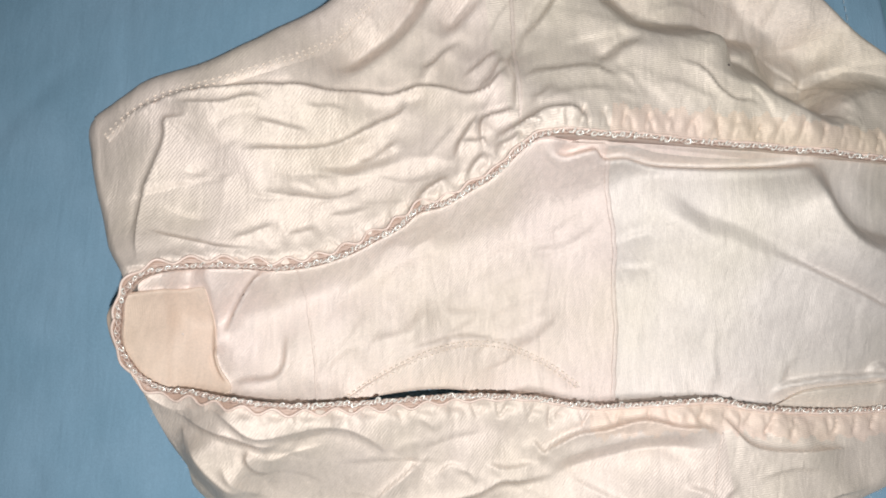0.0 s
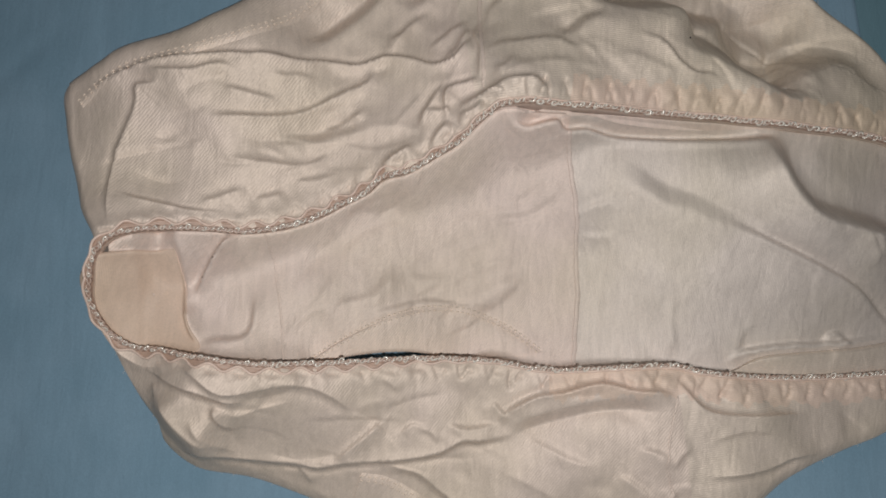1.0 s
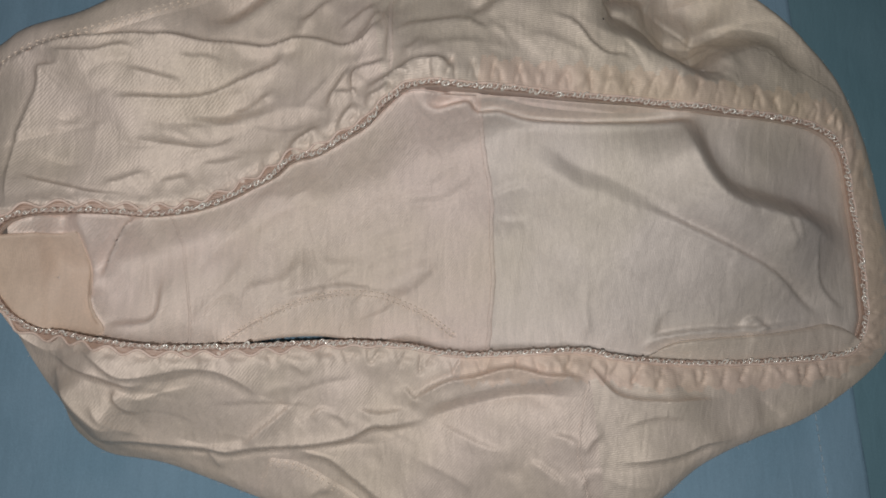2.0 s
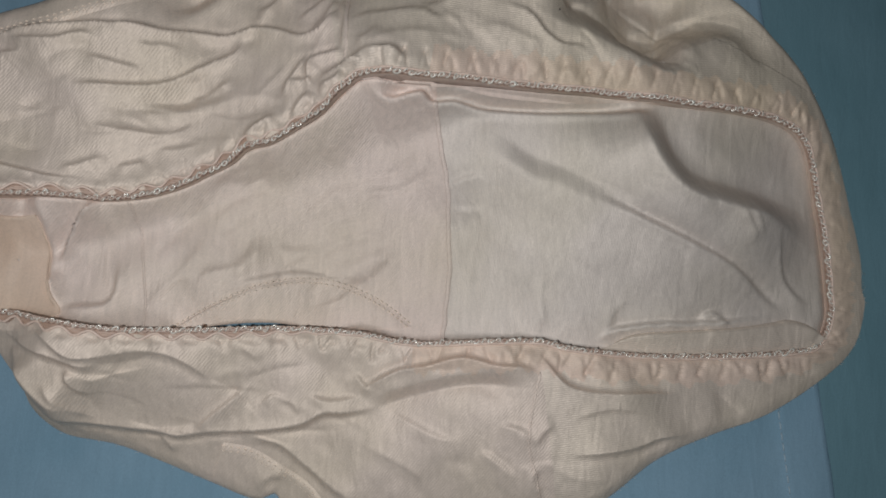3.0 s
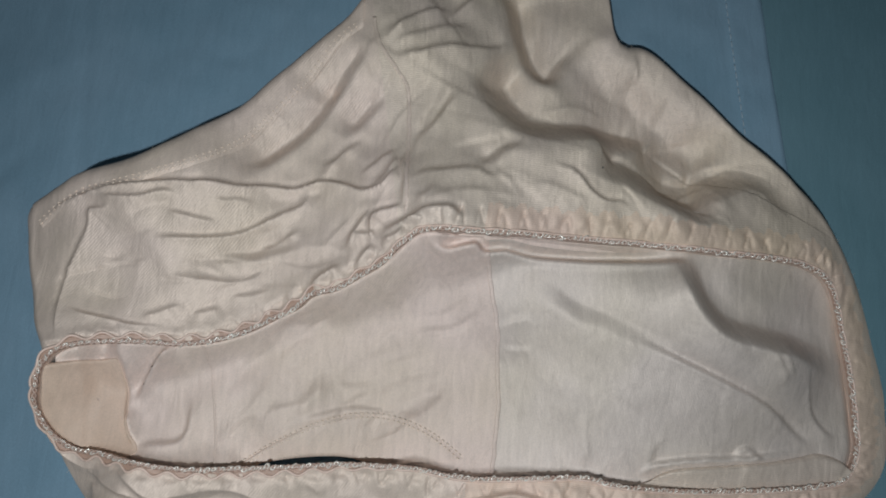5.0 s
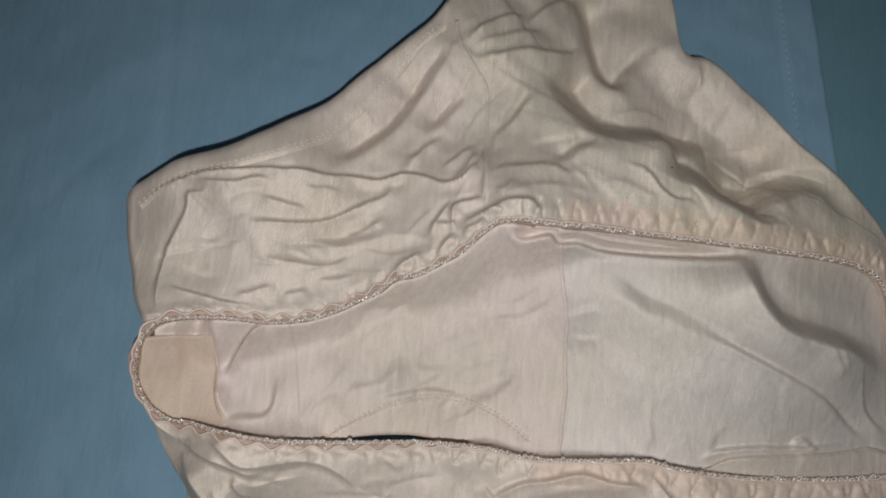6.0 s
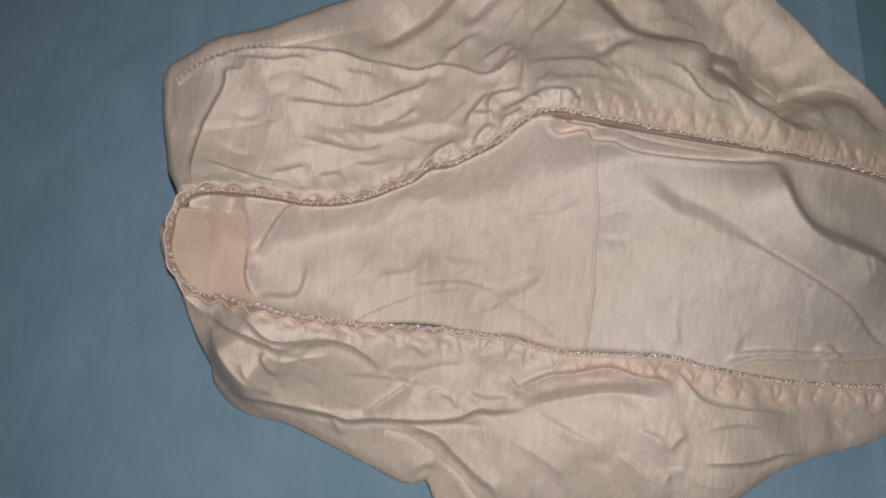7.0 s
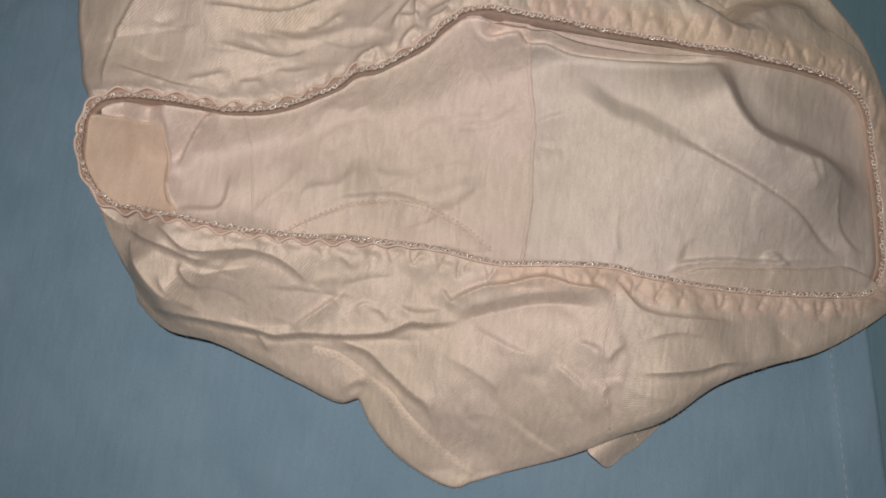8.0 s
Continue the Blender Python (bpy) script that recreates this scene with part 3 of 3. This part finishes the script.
def pleats(first, last, gap, height, reach):
    """Slanting pinches in pairs along the elastic."""
    rng = random.Random(40 + first)
    stretch = even(np.vstack([rim, rim[:1]])[first * PER:last * PER + 1], gap / 1000)
    t, n = side(stretch)
    for i in range(1, len(stretch) - 1):
        a, b = stretch[i] * 1000, n[i]
        far = reach * rng.uniform(0.7, 1.15)
        lean = (3.2 if i % 2 else -2.2) + rng.uniform(-1, 1)
        p, q = a + b * 2.6, a + b * far + t[i] * lean
        fold(SHELL, "pinch", -height * rng.uniform(0.15, 0.75), rng.uniform(0.7, 1.2), tuple(p - b * 1.5), tuple((p + q) / 2 + t[i] * rng.uniform(-0.6, 0.6)), tuple(q))


pleats(17, 34, 4.6, 1.15, 12)
pleats(34, 40, 4.6, 1.2, 11)
pleats(40, 47, 5.4, 0.9, 10)
pleats(2, 16, 6.0, 0.45, 9)
pleats(47, 57, 6.0, 0.4, 9)


def shell_height(x, y):
    # the folds of the back die away towards its free edge
    free, _, _ = near(edge[15 * PER:34 * PER:8], x, y)
    ease = np.clip(free / 0.026, 0, 1)
    ease = 0.1 + 0.9 * ease * ease * (3 - 2 * ease)
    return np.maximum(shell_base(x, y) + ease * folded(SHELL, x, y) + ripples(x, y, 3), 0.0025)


def lining_height(x, y):
    """The inside of the far side, which runs on under the rim."""
    z = lining_base(x, y) + 0.6 * ripples(x, y, 8)
    d, _, _ = near(np.vstack([rim[::4], rim[:1]]), x, y)
    top, soft = shell_base(x, y) - 0.0038 + np.where(inside(rim[::2], x, y), d * 1.2, 0), 0.0012
    # at the front end it climbs to the trim
    climb = shell_base(x, y) - 0.004 - d * 1.1 - 1.2 * np.maximum(x + 0.150, 0)
    z = soft * np.logaddexp(z / soft, climb / soft)
    low, _, _ = near(rim[47 * PER:57 * PER:4], x, y)
    climb = shell_base(x, y) - 0.008 - low * 0.7 - 0.7 * np.maximum(x + 0.090, 0)
    z = 0.003 * np.logaddexp(z / 0.003, climb / 0.003)
    under_, _, _ = near(rim[33 * PER:57 * PER:4], x, y)
    climb = shell_base(x, y) - 0.005 - under_ * 2.6 - 0.06 * np.clip(1.3 - np.abs(x + 0.058) / 0.032, 0, 1)
    z = soft * np.logaddexp(z / soft, climb / soft)
    # and it stays close under the far rim
    high, _, _ = near(rim[4 * PER:31 * PER:4], x, y)
    climb = shell_base(x, y) - 0.0052 - high * 0.9
    z = 0.002 * np.logaddexp(z / 0.002, climb / 0.002)
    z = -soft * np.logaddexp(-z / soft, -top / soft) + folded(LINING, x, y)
    return np.maximum(np.minimum(z, top + 0.0026), 0.002)


# ---- the garment ----
briefs = tagged(new("briefs"), "crumpled peach cotton briefs with scalloped elastic trim, on a blue sheet", "underwear")


def outer_shell():
    nu, nv = len(rim), 118
    v = np.linspace(0, 1, nv) ** 1.2
    xy = rim[:, None, :] + (edge - rim)[:, None, :] * v[None, :, None]
    x, y = xy[..., 0], xy[..., 1]
    width = np.linalg.norm(edge - rim, axis=1)[:, None]
    far = width * v[None, :]
    z = shell_height(x, y)
    # gathers along the elastic, stronger round the back
    s = rim_run[:, None]
    back = np.clip((rim[:, 0] + 0.03) / 0.06, 0, 1)[:, None]
    turns = s / 0.0092 + 0.3 * np.sin(s * 140) + 0.15 * np.sin(s * 333)
    saw = sum(np.abs(((turns + k * far) % 1) - 0.5) * 2 - 0.5 for k in (75, -60)) / 2
    ease = np.clip(width / 0.015, 0, 1)
    z += ease * (0.0005 + 0.0009 * back) * saw * (0.75 + 0.45 * np.sin(s * 57)) * np.exp(-((far - 0.0055) / 0.0034) ** 2)
    z += ease * 0.0012 * np.exp(-((far - 0.006) / 0.005) ** 2)
    # it dips behind each scallop of the trim
    z -= ease * (1 - back) * 0.0010 * (0.5 - 0.5 * np.sin(s * math.tau / 0.0108 + 0.6 * np.sin(s * 41))) * np.exp(-((far - 0.0042) / 0.0018) ** 2)
    # the cloth rolls over at its outer edge
    left = width * (1 - v[None, :])
    z -= 0.0025 * np.clip(1 - left / 0.005, 0, 1) ** 2 * np.clip(z / 0.02, 0, 1)
    # underside at the edge and a lip under the rim
    _, n = side(np.vstack([edge[-1:], edge, edge[:1]]))
    n = n[1:-1]
    ze = z[:, -1]
    rows = [np.c_[x[:, j], y[:, j], z[:, j]] for j in range(nv)]
    for out, drop in ((0.0003, 0.0006), (0.0001, 0.0013), (-0.0015, 0.0018), (-0.006, 0.0021)):
        rows.append(np.c_[edge + n * out * np.clip(width / 0.012, 0.1, 1), np.maximum(ze - drop, 0.0006)])
    _, m = side(np.vstack([rim[-1:], rim, rim[:1]]))
    m = m[1:-1]
    tuck = (edge - rim) * np.minimum(0.007 / width, 0.6)
    lip = [np.c_[rim + tuck, z[:, 0] - 0.0024], np.c_[rim + tuck * 0.28, z[:, 0] - 0.0018], np.c_[rim - m * 0.0004, z[:, 0] - 0.001]]
    rows = lip + rows
    return np.stack(rows, 1)


shell = outer_shell()
SEAM_TOP_KNOT, SEAM_LOW_KNOT = 16 * PER, 40 * PER


def panel(name, first, last, material, label):
    ids = np.arange(first, last + 1) % len(shell)
    piece = shell[ids]
    ob = part(name, (piece.reshape(-1, 3).tolist(), grid_faces(len(ids), piece.shape[1])), material, briefs, label)
    # the casing of the elastic is duller and warmer
    ob.data.materials.append(CASING)
    far = np.linalg.norm(piece[:, :, :2] - piece[:, 3:4, :2], axis=2)
    reach = 0.0115 + 0.0012 * np.sin(np.arange(len(ids)) * 0.37) + 0.0008 * np.sin(np.arange(len(ids)) * 0.91)
    dull = (far < reach[:, None]) & (piece[:, 3:4, 0] > 0.012)
    ob.data.polygons.foreach_set("material_index", dull[:-1, :-1].astype(int).ravel())
    return ob


panel("back_panel", SEAM_TOP_KNOT, SEAM_LOW_KNOT, PEACH_BACK, "rumpled peach knit with gathers along the waist")
panel("front_panel", SEAM_LOW_KNOT, SEAM_TOP_KNOT + len(shell), PEACH, "wrinkled peach twill knit")


def lining():
    """The inside of the cloth that shows through the waist opening, in two pieces either side of its seam."""
    xs, ys = np.arange(-0.186, 0.2, 0.0011), np.arange(-0.052, 0.098, 0.0011)
    x, y = np.meshgrid(xs, ys, indexing="ij")
    z = lining_height(x, y)
    d, _, _ = near(np.vstack([rim[::4], rim[:1]]), x, y)
    within = inside(rim[::2], x, y)
    hem, _, _ = near(np.vstack([edge[::4], edge[:1]]), x, y)
    keep = within | ((d < 0.02) & inside(edge[::2], x, y) & (hem > 0.004))
    gap = inside(curve(LEG_GAP, 8, True), x, y)
    seam = curve(LINING_SEAM, 8)
    seam_x = np.interp(y, seam[::-1, 1], seam[::-1, 0])
    for name, chosen, material, label in (("front_lining", x <= seam_x + 0.0007, LINING_FRONT, "smooth pinkish peach inside of the front"),
                                          ("back_lining", x > seam_x - 0.0007, LINING_BACK, "paler greyish peach inside of the back")):
        ok = keep & ~gap & chosen
        index = -np.ones(x.shape, int)
        index[ok] = np.arange(ok.sum())
        a, b, c, e = index[:-1, :-1], index[1:, :-1], index[1:, 1:], index[:-1, 1:]
        q = np.stack([a, b, c, e], -1).reshape(-1, 4)
        q = q[(q >= 0).all(1)]
        part(name, (np.c_[x[ok], y[ok], z[ok] - (0.0002 if name == "back_lining" else 0)].tolist(), q.tolist()), material, briefs, label)


lining()


def strip(name, one, two, height, lift, material, parent, label, across=10, fade=False, blunt=False):
    """A band of cloth laid on a surface between two lines."""
    n = 160
    a, b = even(one, np.linalg.norm(np.diff(one, axis=0), axis=1).sum() / (n - 1)), even(two, np.linalg.norm(np.diff(two, axis=0), axis=1).sum() / (n - 1))
    n = min(len(a), len(b))
    a, b = a[:n], b[:n]
    v = np.linspace(0, 1, across)
    xy = a[:, None, :] + (b - a)[:, None, :] * v[None, :, None]
    z = height(xy[..., 0], xy[..., 1]) + lift * (1 if blunt else np.sin(np.clip(v * 6, 0, 1) * math.pi / 2)[None, :])
    wide = np.linalg.norm(b - a, axis=1)[:, None]
    if fade:
        z -= 0.0025 * np.clip(1 - wide * (1 - v[None, :]) / 0.005, 0, 1) ** 2 * np.clip(z / 0.02, 0, 1)
    top = np.dstack([xy, z])
    under = np.dstack([xy[:, -1:], z[:, -1:] - 0.0018])
    all_ = np.concatenate([top, under], 1)
    return part(name, (all_.reshape(-1, 3).tolist(), grid_faces(n, across + 1)), material, parent, label)


# leg hems with their twin rows of stitching
hem_top = strip("leg_hem", curve(LEG_STITCH_TOP), edge[6 * PER + 6:16 * PER - 8], shell_height, 0.0009, PEACH, briefs, "turned hem of the leg opening", 12, True)
for off in (0.0016, 0.0034):
    part("stitching", stitches(curve(LEG_STITCH_TOP), lambda x, y: shell_height(x, y) + 0.0009, 0.0013, 0.0015, 0.00024, off), STITCH, hem_top, "pale twin stitching")
hem_low = strip("leg_hem", curve(LEG_STITCH_LOW), edge[44 * PER - 4:50 * PER][::-1], shell_height, 0.0009, PEACH, briefs, "turned hem of the leg opening", 12, True)
for off in (-0.0016, -0.0034):
    part("stitching", stitches(curve(LEG_STITCH_LOW), lambda x, y: shell_height(x, y) + 0.0009, 0.0013, 0.0015, 0.00024, off), STITCH, hem_low, "pale twin stitching")
hem_in = strip("leg_hem", curve(LEG_STITCH_INSIDE), curve(LEG_GAP[:6]), lining_height, 0.0009, LINING_FRONT, briefs, "stitched hem seen from inside", 12)
for off in (0.0004, -0.0014):
    part("stitching", stitches(curve(LEG_STITCH_INSIDE), lambda x, y: lining_height(x, y) + 0.0009, 0.0015, 0.0012, 0.0003, off), STITCH, hem_in, "pale twin stitching")

strip("waist_hem", curve(WAIST_HEM_LOW), rim[33 * PER + 14:39 * PER - 6][::-1], lambda x, y: np.maximum(lining_height(x, y), lining_base(x, y)), 0.0028, PEACH_BACK, briefs, "turned edge folded inside the waist", 10)


strip("waist_hem", curve(WAIST_HEM_TOP), rim[17 * PER:25 * PER + 6], lambda x, y: np.maximum(lining_height(x, y) - 0.001, shell_base(x, y) - 0.0105), 0.0022, LINING_FRONT, briefs, "turned peach edge inside the waist", 10, False, True)


def ridge_seam(name, points, height, radius, material, label):
    line = even(curve(points), 0.0012)
    wobble = np.array([0.0005 * noise.noise((i * 0.23, points[0][0], 0)) for i in range(len(line))])
    _, n = side(line)
    line = line + n * wobble[:, None]
    z = height(line[:, 0], line[:, 1]) + 0.0002
    return part(name, tube(np.c_[line, z], radius, 10, 0.16), material, briefs, label)


ridge_seam("side_seam", SIDE_SEAM_TOP, shell_height, 0.0008, PEACH, "narrow side seam")
ridge_seam("side_seam", SIDE_SEAM_LOW, shell_height, 0.0004, PEACH, "narrow side seam")
ridge_seam("lining_seam", LINING_SEAM, lining_height, 0.0009, LINING_FRONT, "narrow raised seam inside")
ridge_seam("lining_seam", LINING_SEAM_FRONT, lining_height, 0.0005, LINING_FRONT, "fine seam inside")


def patch(name, points, height, lift, material, parent, label):
    ring = curve(points, 16, True)
    mid = ring.mean(0)
    steps = np.r_[np.linspace(0.02, 0.985, 26), 1.0, 1.0]
    xy = mid + (ring - mid)[:, None, :] * steps[None, :, None]
    z = height(xy[..., 0], xy[..., 1]) + lift
    z[:, -1] -= lift + 0.0006
    data = np.dstack([xy, z])
    return part(name, (data.reshape(-1, 3).tolist(), grid_faces(len(ring), len(steps), True)), material, parent, label)


patch("gusset", GUSSET, lining_height, 0.0011, GUSSET_CLOTH, briefs, "deeper peach cotton gusset")
tab = patch("leg_flap", TAB, lambda x, y: 0.005 + 0.004 * np.sin((x - y) * 160), 0.0, PEACH, briefs, "folded corner of the other leg hem")
part("stitching", stitches(curve(TAB_STITCH), lambda x, y: 0.0052 + 0.004 * np.sin((x - y) * 160), 0.0017, 0.0008, 0.0003), STITCH, tab, "pale stitching")

# ---- trim round the waist ----
around = even(np.vstack([rim, rim[:1]]), 0.0007)
_, to_left = side(around)
outward = to_left if np.mean(np.sum(to_left * (around - around.mean(0)), 1)) > 0 else -to_left
run = np.arange(len(around)) * 0.0007
rim_z = shell_height(around[:, 0], around[:, 1])
# facing strip, added under the rim to cover the shadowed gap there
facing = [np.c_[around - outward * o, rim_z + h] for o, h in ((0.0002, -0.0004), (0.0004, -0.0022), (0.0002, -0.0045), (-0.0006, -0.0066), (-0.0009, -0.0130))]
part("waist_facing", (np.stack(facing, 1).reshape(-1, 3).tolist(), grid_faces(len(around), 5)), LINING_FRONT, briefs, "inner face of the waistband")
front_share = np.clip((-0.01 - around[:, 0]) / 0.05, 0.06, 1)
front_share *= np.clip((around[:, 0] + 0.168) / 0.016, 0.25, 1)
scallop = 0.0010 + 0.0016 * front_share + 0.0012 * front_share * np.sin(run * math.tau / 0.0108 + 0.6 * np.sin(run * 41))
rows = [np.c_[around + outward * (o + k * scallop)[:, None], rim_z + h] for o, k, h in ((np.full(len(run), -0.0006), 0, -0.0012), (np.full(len(run), -0.0005), 0, 0.0002), (0 * run, 0.2, 0.0007), (0 * run, 0.6, 0.0008), (0 * run, 1, 0.0010), (0 * run + 0.0003, 1, -0.0006))]
trim = part("waist_trim", (np.stack(rows, 1).reshape(-1, 3).tolist(), grid_faces(len(around), 6)), BAND, briefs, "narrow pinkish elastic waist trim, browned as if shaded")
wavy = around + outward * scallop[:, None]
part("scalloped_cord", tube(np.c_[wavy, rim_z + 0.0013 + 0.0003 * np.cos(run * math.tau / 0.0108)], 0.00052, 6), CORD, trim, "pale wavy cord")
backing = around + outward * (0.0003 + 0.0002 * np.sin(run * math.tau / 0.0029))[:, None]
# dark strip behind the loops, coloured as the shade in their gaps
part("chain_cord", tube(np.c_[backing, rim_z + 0.0006], 0.0011, 6, 0.35), CHAIN_SHADE, trim, "dark backing strip, shade between the chain loops put into its colour")

for shift in (0, math.pi):
    wave_ = run * math.tau / 0.0042 + shift + 0.5 * np.sin(run * 90)
    strand = around + outward * (0.0001 + 0.0008 * np.sin(wave_))[:, None]
    part("braid_strand", tube(np.c_[strand, rim_z + 0.0011 + 0.0004 * np.cos(wave_)], 0.0003, 5), BRAID, trim, "shiny braided thread")


def loop_mesh():
    """A small twisted loop of shiny thread."""
    bm = bmesh.new()
    ring = []
    for i in range(9):
        a = math.tau * i / 9
        c, s = math.cos(a), math.sin(a)
        ring.append([bm.verts.new(((0.00074 + 0.00033 * math.cos(b)) * c * 0.95, (0.00074 + 0.00033 * math.cos(b)) * s * 1.5, 0.00030 * math.sin(b) + 0.0003 * math.sin(2 * a))) for b in (0, math.tau / 4, math.tau / 2, 3 * math.tau / 4)])
    for i in range(9):
        for k in range(4):
            bm.faces.new((ring[i][k], ring[(i + 1) % 9][k], ring[(i + 1) % 9][(k + 1) % 4], ring[i][(k + 1) % 4])).smooth = True
    me = bpy.data.meshes.new("picot_loop")
    bm.to_mesh(me)
    me.materials.append(PEARL)
    return me


loop_data = loop_mesh()
for i in range(2, len(around) - 3, 4):
    if len(trim.children) > 300:
        break
    ob = new("picot_loop", loop_data)
    ob.parent = trim
    p = around[i] + outward[i] * random.uniform(-0.0004, 0.0006)
    a = math.degrees(math.atan2(outward[i][1], outward[i][0]))
    ob.matrix_basis = pose(p[0], p[1], rim_z[i] + random.uniform(0.0010, 0.0014), random.uniform(-25, 25), random.uniform(20, 50) * (1 if i % 8 < 4 else -1), a + random.uniform(10, 45)) @ Matrix.Scale(random.uniform(0.9, 1.2) * (0.78 if p[0] < -0.1 else 1), 4)


def fuzz():
    """Loose short fibres along the outer edge of the cloth."""
    rng = random.Random(77)
    v, f = [], []
    for k in range(900):
        i = rng.randrange(1, len(edge) - 1)
        t = edge[i + 1] - edge[i - 1]
        n_ = np.array((t[1], -t[0])) / (np.linalg.norm(t) + 1e-9)
        n_ = n_ if n_ @ (edge[i] - rim[i]) > 0 else -n_
        base = np.r_[edge[i] - n_ * 0.0006, shell[i, -5, 2] * rng.uniform(0.75, 1.0)]
        go = np.r_[n_ * rng.uniform(0.3, 1) + t / np.linalg.norm(t) * rng.uniform(-0.9, 0.9), rng.uniform(-0.2, 0.6)] * rng.uniform(0.0008, 0.0024)
        bend = np.array([rng.uniform(-1, 1) for _ in range(3)]) * 0.0004
        line = np.array([base, base + go * 0.5 + bend, base + go])
        tv, tf = tube(line, 0.00005, 3)
        f += [tuple(q + len(v) for q in face) for face in tf]
        v += tv
    return part("loose_fibres", (v, f), STITCH, briefs, "fine loose fibres along the edge")


fuzz()

# a speck of dark lint on the back
speck = bmesh.new()
bmesh.ops.create_icosphere(speck, subdivisions=2, radius=0.0004)
for v in speck.verts:
    v.co *= 1 + 0.3 * noise.noise(v.co * 4000)
    v.co.z *= 0.6
lint = bpy.data.meshes.new("lint_speck")
speck.to_mesh(lint)
lint.materials.append(LINT)
ob = tagged(new("lint_speck", lint), "tiny dark speck of lint on peach cloth", "lint")
ob.location = (0.0625, 0.1063, float(shell_height(np.array([0.0625]), np.array([0.1063]))[0]) + 0.0006)


# ---- the bed ----
def hem_x(y):
    """The line of the sheet's hemmed edge."""
    return 0.1665 + (0.122 - y) * 0.128 + 0.1 * np.minimum(0.122 - y, 0) ** 2


def bed_sheet():
    """A sheet with soft creases that ends in a stitched hem lying over the mattress cover."""
    ys = np.r_[np.linspace(-1.0, -0.34, 12, endpoint=False), np.arange(-0.34, 0.42, 0.003), np.linspace(0.42, 1.0, 12)]
    off = np.r_[np.linspace(1.2, 0.66, 10, endpoint=False), np.arange(0.66, 0.021, -0.003), np.arange(0.021, 0.0, -0.0015), 0.0]
    y, o = np.meshgrid(ys, off, indexing="ij")
    x = hem_x(y) - o
    z = 0.55 * ripples(x, y, 21)
    for h, w, pts in ((-1.2, 3, [(-210, 230), (-203, 190), (-197, 150), (-192, 105), (-186, 40)]), (-1.5, 2.5, [(-217, -56), (-211, -65), (-208, -73)]),
                      (-1.0, 4, [(-260, 60), (-235, 95), (-215, 120)]), (-0.8, 4, [(-240, -20), (-215, -40), (-190, -75)]), (1.2, 5, [(92, 200), (98, 188), (103, 176)]),
                      (-0.8, 5, [(-150, 180), (-120, 170), (-90, 200)]), (0.9, 6, [(-200, -150), (-120, -120), (-60, -140)]), (-0.7, 4, [(100, -150), (130, -110), (150, -90)])):
        d, s, _ = near(curve(pts, 4), x, y)
        z += h / 1000 * np.exp(-d / (w / 1000)) * np.clip(np.minimum(s, 1 - s) * 4, 0, 1)
    under = np.exp(-((x / 0.17) ** 2 + ((y - 0.03) / 0.11) ** 2) ** 2)
    z = z * (1 - under) - 0.001 + 0.0011 * (o < 0.0205) - 0.0004 * np.exp(-((o - 0.0195) / 0.0008) ** 2)
    # hidden bulge, added so that light reaches the sheet in the leg gap
    z += 0.017 * np.exp(-((x + 0.058) / 0.032) ** 2 - ((y + 0.029) / 0.012) ** 2)
    z -= 0.0014 * (o < 0.0004)
    me = bpy.data.meshes.new("bed_sheet")
    me.from_pydata(np.dstack([x, y, z]).reshape(-1, 3).tolist(), [], grid_faces(len(ys), len(off)))
    me.polygons.foreach_set("use_smooth", [True] * len(me.polygons))
    me.materials.append(SHEET)
    ob = tagged(new("bed_sheet", me), "plain blue cotton bed sheet with a stitched hem, softly creased", "bed sheet")
    line = np.c_[hem_x(np.linspace(-0.33, 0.4, 200)) - 0.0195, np.linspace(-0.33, 0.4, 200)]
    part("hem_stitching", stitches(line, lambda a, b: np.full(np.shape(a), 0.0), 0.0032, 0.0014, 0.00028), SHEET_THREAD, ob, "pale hem stitching")
    return ob


bed_sheet()


def mattress():
    bm = bmesh.new()
    bmesh.ops.create_cube(bm, size=1)
    bmesh.ops.scale(bm, vec=(2.0, 2.1, 0.22), verts=bm.verts)
    bmesh.ops.translate(bm, vec=(0.0, 0.0, -0.116), verts=bm.verts)
    bmesh.ops.bevel(bm, geom=bm.edges[:], offset=0.05, segments=5, affect="EDGES", profile=0.5)
    me = bpy.data.meshes.new("mattress")
    bm.to_mesh(me)
    me.materials.append(COVER)
    return tagged(new("mattress", me), "mattress with a darker teal blue cover under the sheet", "mattress")


mattress()
